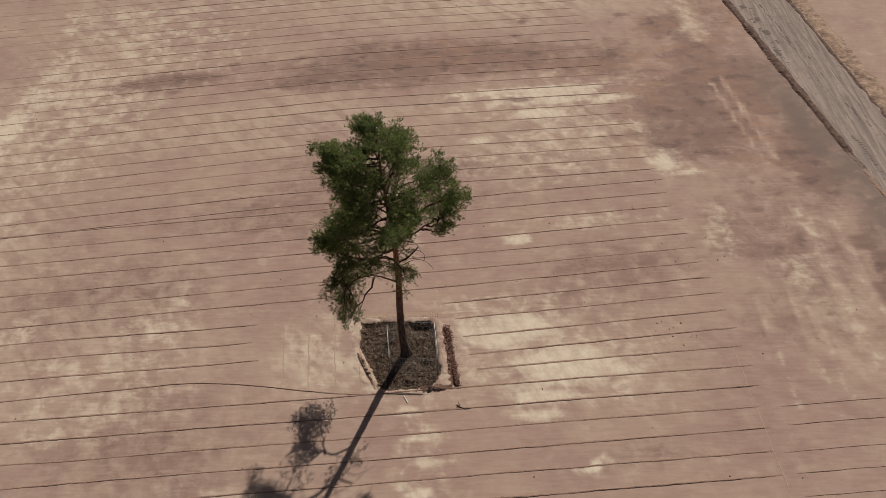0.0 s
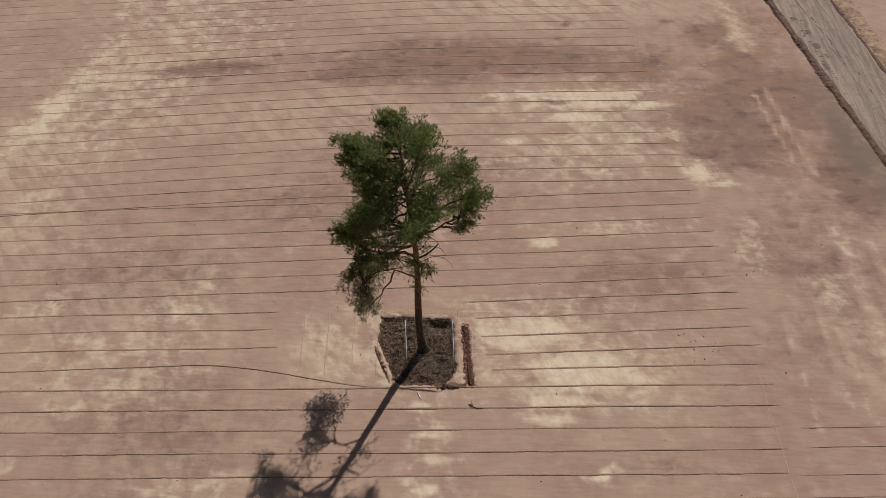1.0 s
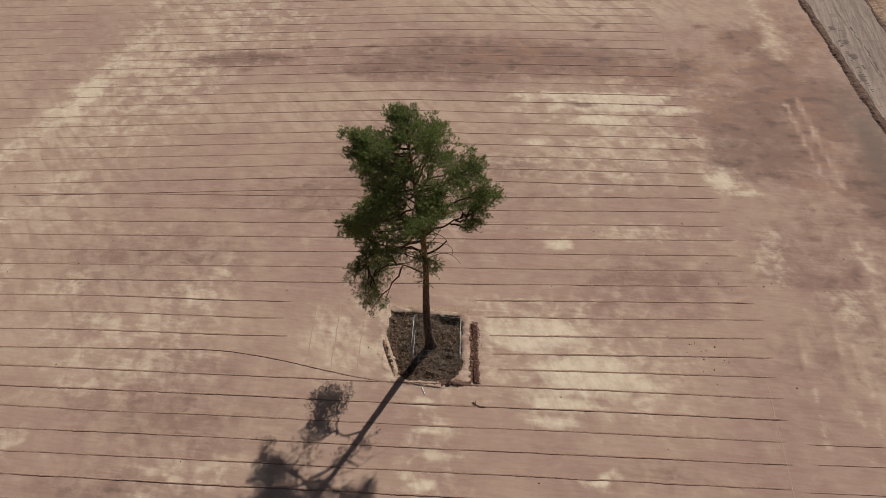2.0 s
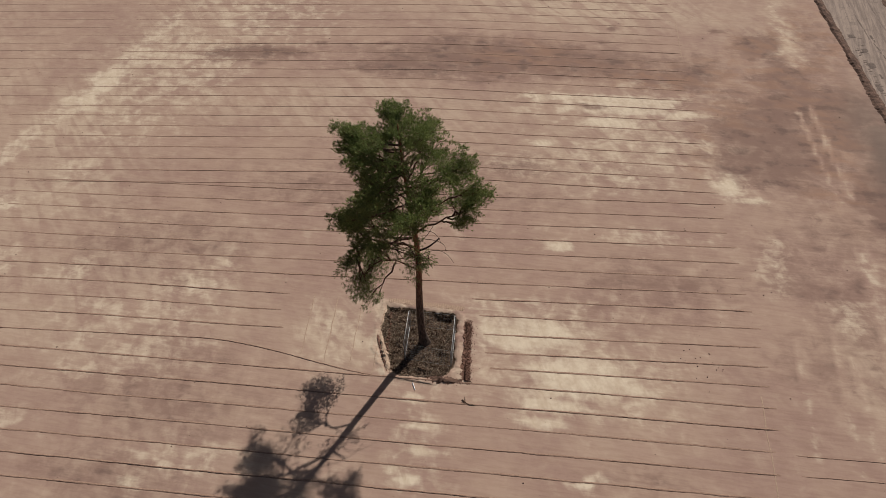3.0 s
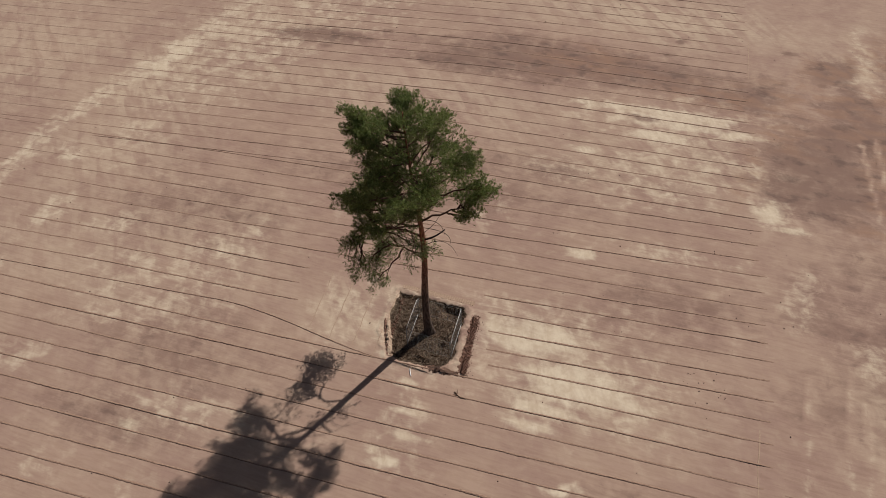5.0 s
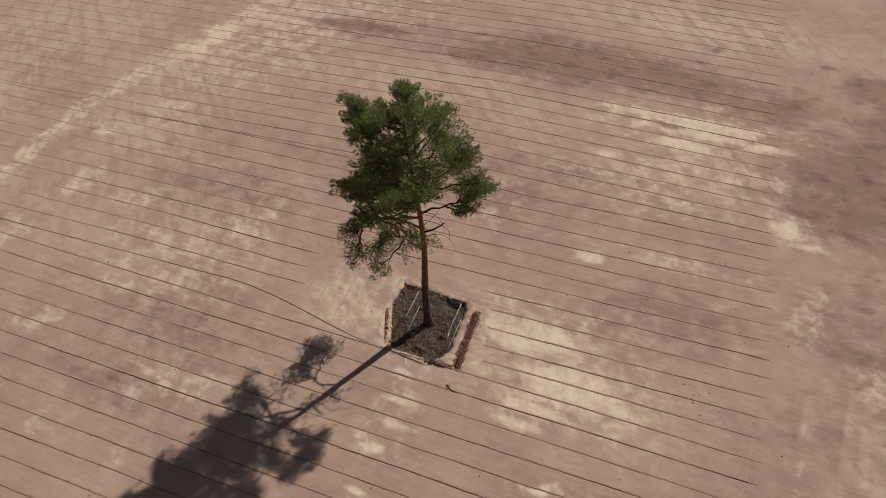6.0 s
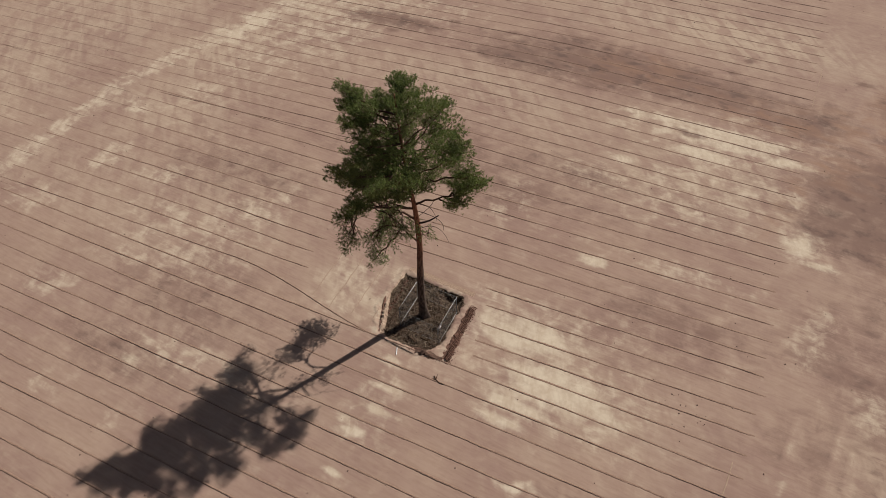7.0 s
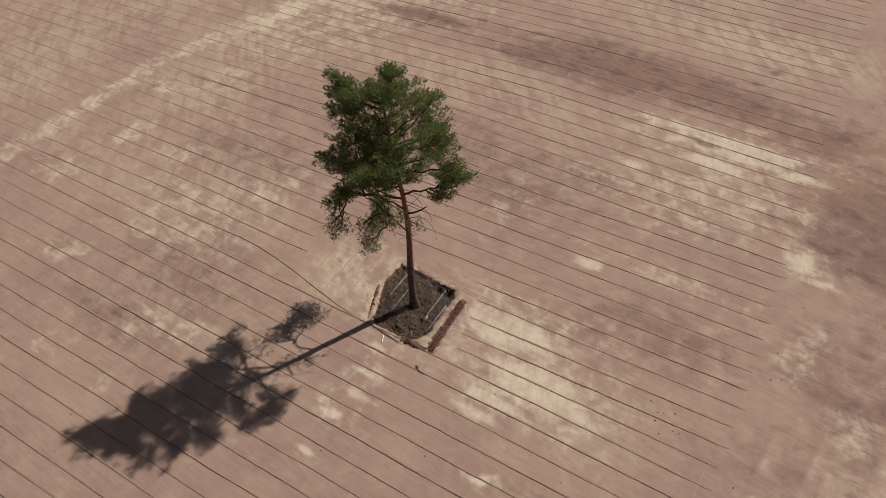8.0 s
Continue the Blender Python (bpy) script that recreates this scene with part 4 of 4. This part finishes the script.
def stick(points, radius, mat, label, forks=0, seed=0, name="fallen_branch"):
    rng = np.random.default_rng(seed)
    pts = [Vector((x, y, float(ground_z(x, y)) + h)) for x, y, h in points]
    v, f = [], []
    n = len(pts)
    tube(v, f, pts, [radius * (1 - 0.5 * i / (n - 1)) for i in range(n)], 6)
    for i in range(forks):
        a = pts[rng.integers(0, n)]
        w = Vector((*rng.normal(0, 0.15, 2), -0.02))
        tube(v, f, [a, a + w * 0.5 + Vector((0, 0, 0.02)), a + w], [radius * 0.6, radius * 0.45, radius * 0.25], 5)
    return tagged(part(name, (v, f), mat), label, "branch")


def build_sticks():
    stick([(-0.25, 32.25, 0.05), (0.0, 32.05, 0.05), (0.35, 31.92, 0.04), (0.75, 31.95, 0.03)], 0.04, M_STICK, "dark forked broken branch lying on the sand", 4, 3)
    rng = np.random.default_rng(31)
    spots = ((-6.9, 37.7, 35), (-6.6, 36.4, -50), (-6.2, 35.5, -40), (-5.9, 38.9, 10), (-3.3, 35.3, 20), (-2.6, 35.0, 8), (-2.3, 36.9, 60), (-3.0, 38.1, -20), (-5.0, 34.6, 30), (-3.6, 34.4, -12), (-2.7, 34.1, 25), (-4.6, 39.2, -15), (-6.8, 39.4, 70), (-5.9, 37.2, 15), (-6.4, 38.4, -25), (-4.9, 35.9, 5), (-2.6, 37.6, -40), (-3.9, 39.5, 30), (-5.6, 34.1, -8))
    for x, y, a in spots:
        ln, c, s = rng.uniform(0.8, 1.6), math.cos(radians(a)), math.sin(radians(a))
        stick([(x + c * ln * t, y + s * ln * t, 0.05 + 0.06 * math.sin(3 * t + x)) for t in (-0.5, -0.2, 0.15, 0.5)], rng.uniform(0.025, 0.05), M_DEAD if int(a) % 2 else M_STICK, "dry branch lying in the hollow", 3, int(x * -10))
    for i in range(22):
        x, y, a, ln = rng.uniform(-7.2, -2.0), rng.uniform(34.2, 39.6), rng.uniform(0, 180), rng.uniform(0.5, 1.3)
        if pit_inside(x, y) < 0.5 or math.hypot(x - BASE.x, y - BASE.y) < 0.7:
            continue
        c, s = math.cos(radians(a)), math.sin(radians(a))
        stick([(x + c * ln * t, y + s * ln * t, 0.06 + 0.08 * rng.random()) for t in (-0.5, -0.2, 0.15, 0.5)], rng.uniform(0.02, 0.035), M_STRAW if i % 3 == 0 else M_DEAD, "thin dry branch lying in the hollow", 2, i)
    for x, y, dx, dy in ((-3.1, 34.3, 0.12, 0.42), (-2.75, 34.35, 0.22, 0.5)):
        stick([(x, y, 0.03), (x + dx * 0.5, y + dy * 0.5, 0.12), (x + dx, y + dy, 0.2)], 0.03, M_BOARD, "pale bare stick leaning in the hollow", 0, 1)
    # survey peg and a plank on the sand
    v, f = [], []
    z0 = float(ground_z(-4.2, 33.05))
    a, b = Vector((-4.2, 33.06, z0 + 0.035)), Vector((-3.87, 32.46, float(ground_z(-3.87, 32.46)) + 0.035))
    tube(v, f, [a, a.lerp(b, 0.08), a.lerp(b, 0.85), b], [0.03, 0.042, 0.042, 0.02], 4)
    tagged(part("marker_peg", (v, f), M_WHITE, flat=True), "white painted wooden marker peg lying on the sand", "peg")
    v, f = [], []
    pts = [Vector((-5.6 + 2.8 * t, 33.30 - 0.12 * t, float(ground_z(-5.6 + 2.8 * t, 33.30 - 0.12 * t)) + 0.025)) for t in (0, 0.33, 0.66, 1)]
    tube(v, f, pts, [0.028] * 4, 4)
    tagged(part("plank", (v, f), M_BOARD, flat=True), "long narrow weathered plank along the hollow's edge", "plank")


def build_ledge():
    """A slab of sand that has slipped along the hollow's edge, with a dark strip behind it for shade."""
    path = lambda t: (-7.62 + 1.30 * t + 0.42 * np.maximum(0, t - 0.35) ** 1.5, 37.0 - 3.2 * t)
    ob = strip("sand_ledge", path, 0.20, 0.20, M_LEDGE, lift=0.06, step=0.08, seed=91, rough=0.45)
    tagged(ob, "pale slipped ledge of sand along the hollow's edge", "sand ledge")
    # raised strip of dark soil, drawn as the shade behind the ledge
    strip("undercut_shade", lambda t: (path(t)[0] - 0.24, path(t)[1] - 0.03), 0.07, 0.05, M_SPOIL, ob, "dark crumbly strip standing for the undercut's shade", lift=0.05, step=0.07, seed=92, rough=0.9)


def build_spoil():
    """Loose dark soil turned out beside the hollow, scored by a bucket's teeth."""
    ob = strip("spoil_bank", lambda t: (-1.12 + 0.80 * t, 39.45 - 5.5 * t), 0.34, 0.10, M_SPOIL, seed=71, step=0.07, rough=0.8)
    tagged(ob, "long low bank of dark reddish loose soil beside the hollow", "soil bank")
    rng = np.random.default_rng(5)
    for i in range(46):
        t = (i + 0.5) / 46
        x, y = -1.10 + 0.80 * t, 39.45 - 5.5 * t
        v, f = [], []
        a, b = -rng.uniform(0.12, 0.22), rng.uniform(0.20, 0.40)
        pts = [(x + a + (b - a) * u, y - 0.10 * u + rng.normal(0, 0.012), float(ground_z(x + a + (b - a) * u, y)) + 0.02 + 0.12 * math.sin(math.pi * min(1, u * 1.15)) * rng.uniform(0.8, 1.2)) for u in (0, 0.3, 0.65, 1)]
        tube(v, f, pts, [0.03, 0.05, 0.045, 0.02], 5)
        part("tooth_ridge", (v, f), M_SPOIL, ob, flat=True)
    low = strip("spoil_bank", lambda t: (-3.0 + 2.4 * t, 33.72 + 0.05 * t), 0.30, 0.10, M_BANK, seed=73, step=0.05, rough=0.95)
    tagged(low, "small dark crumbly soil bank at the hollow's corner", "soil bank")


def build_track_print():
    """Print of a crawler's plates in the sand behind the hollow."""
    ob = strip("track_print", lambda t: (-7.9 + 6.3 * t, 40.62 + 0.14 * t), 0.34, 0.02, M_TREAD, seed=81, step=0.1, rough=0.3)
    tagged(ob, "ribbed crawler track print pressed into pale sand", "track print")
    v, f = [], []
    lump(v, f, (0, 0, 0), 1.0, np.random.default_rng(2), 1.0)
    rib = bpy.data.meshes.new("rib")
    rib.from_pydata(v, [], f)
    rib.materials.append(M_TREAD)
    for i in range(33):
        t = (i + 0.5) / 33
        x, y = -7.9 + 6.3 * t, 40.66 + 0.14 * t
        r = new("rib", rib)
        r.parent = ob
        r.matrix_basis = pose(x, y, float(ground_z(x, y)) + 0.03, 0, 0, random.uniform(-4, 4)) @ Matrix.Diagonal((0.10, random.uniform(0.6, 0.75), random.uniform(0.06, 0.09), 1))


def build_clods():
    rng = np.random.default_rng(41)
    v, f = [], []
    for i in range(2200):
        kind = rng.random()
        if kind < 0.30:
            x, y, s = rng.uniform(-60, 34), rng.uniform(8, 105), 0.03 + 0.10 * rng.random() ** 2.5
        elif kind < 0.42:
            y = rng.uniform(33.6, 39.8)
            x, s = -1.12 + 0.8 * (39.45 - y) / 5.5 + rng.normal(0.18, 0.22), rng.uniform(0.03, 0.08)
        elif kind < 0.43:
            x, y, s = rng.normal(16.8, 1.0), rng.normal(38.8, 0.8), rng.uniform(0.05, 0.13)
        elif kind < 0.86:
            y = rng.uniform(56, 98)
            x, s = ROAD_L(y) + rng.normal(0.25, 0.30), rng.uniform(0.04, 0.12)
        else:
            y = rng.uniform(50, 98)
            x, s = ROAD_R(y) + rng.normal(0.5, 0.8), rng.uniform(0.04, 0.13)
        if pit_inside(x, y) > -0.05:
            continue
        lump(v, f, (x, y, float(ground_z(x, y)) + s * 0.18), s, rng)
    for i in range(9):
        lump(v, f, (-1.2 + 1.5 * i / 8, 98.2 - 8.6 * i / 8, float(ground_z(-0.5, 94)) + 0.02), 0.12, rng)
    tagged(part("soil_clods", (v, f), M_CLOD, flat=True), "small dark clods scattered over the sandy field", "soil clods", kind="stuff")


def build_crumbs():
    """Loose dark crumbs round the turned soil and along the hollow's edge."""
    rng = np.random.default_rng(51)
    v, f = [], []
    for i in range(500):
        if i < 330:
            y = rng.uniform(33.7, 39.7)
            x = -1.02 + 0.8 * (39.45 - y) / 5.5 + rng.normal(0.10, 0.13)
        elif i > 430:
            y = rng.uniform(35.4, 39.6)
            x = -7.95 + 0.30 * (40.1 - y) * 0.55 + 0.42 + rng.normal(0, 0.07)
        else:
            x, y = rng.uniform(-3.3, -0.5), rng.normal(33.74, 0.13)
        s = rng.uniform(0.03, 0.12) * (1.7 if i > 430 else 1.0)
        lump(v, f, (x, y, float(ground_z(x, y)) + s * 0.2), s, rng)
    tagged(part("loose_soil", (v, f), M_SPOIL, flat=True), "dark reddish soil crumbs along the hollow's edges", "soil crumbs", kind="stuff")


build_road()
build_pine()
fence_panel(-5.22, 35.12, -1.64, 35.08, False)
fence_panel(-1.60, 35.14, -1.93, 38.46, True, True)
fence_panel(-5.27, 35.18, -5.57, 38.30)
fence_panel(-5.52, 38.36, -1.98, 38.50, False)
build_litter()
build_sticks()
build_ledge()
build_spoil()
build_track_print()
build_clods()
build_crumbs()
build_ridges()
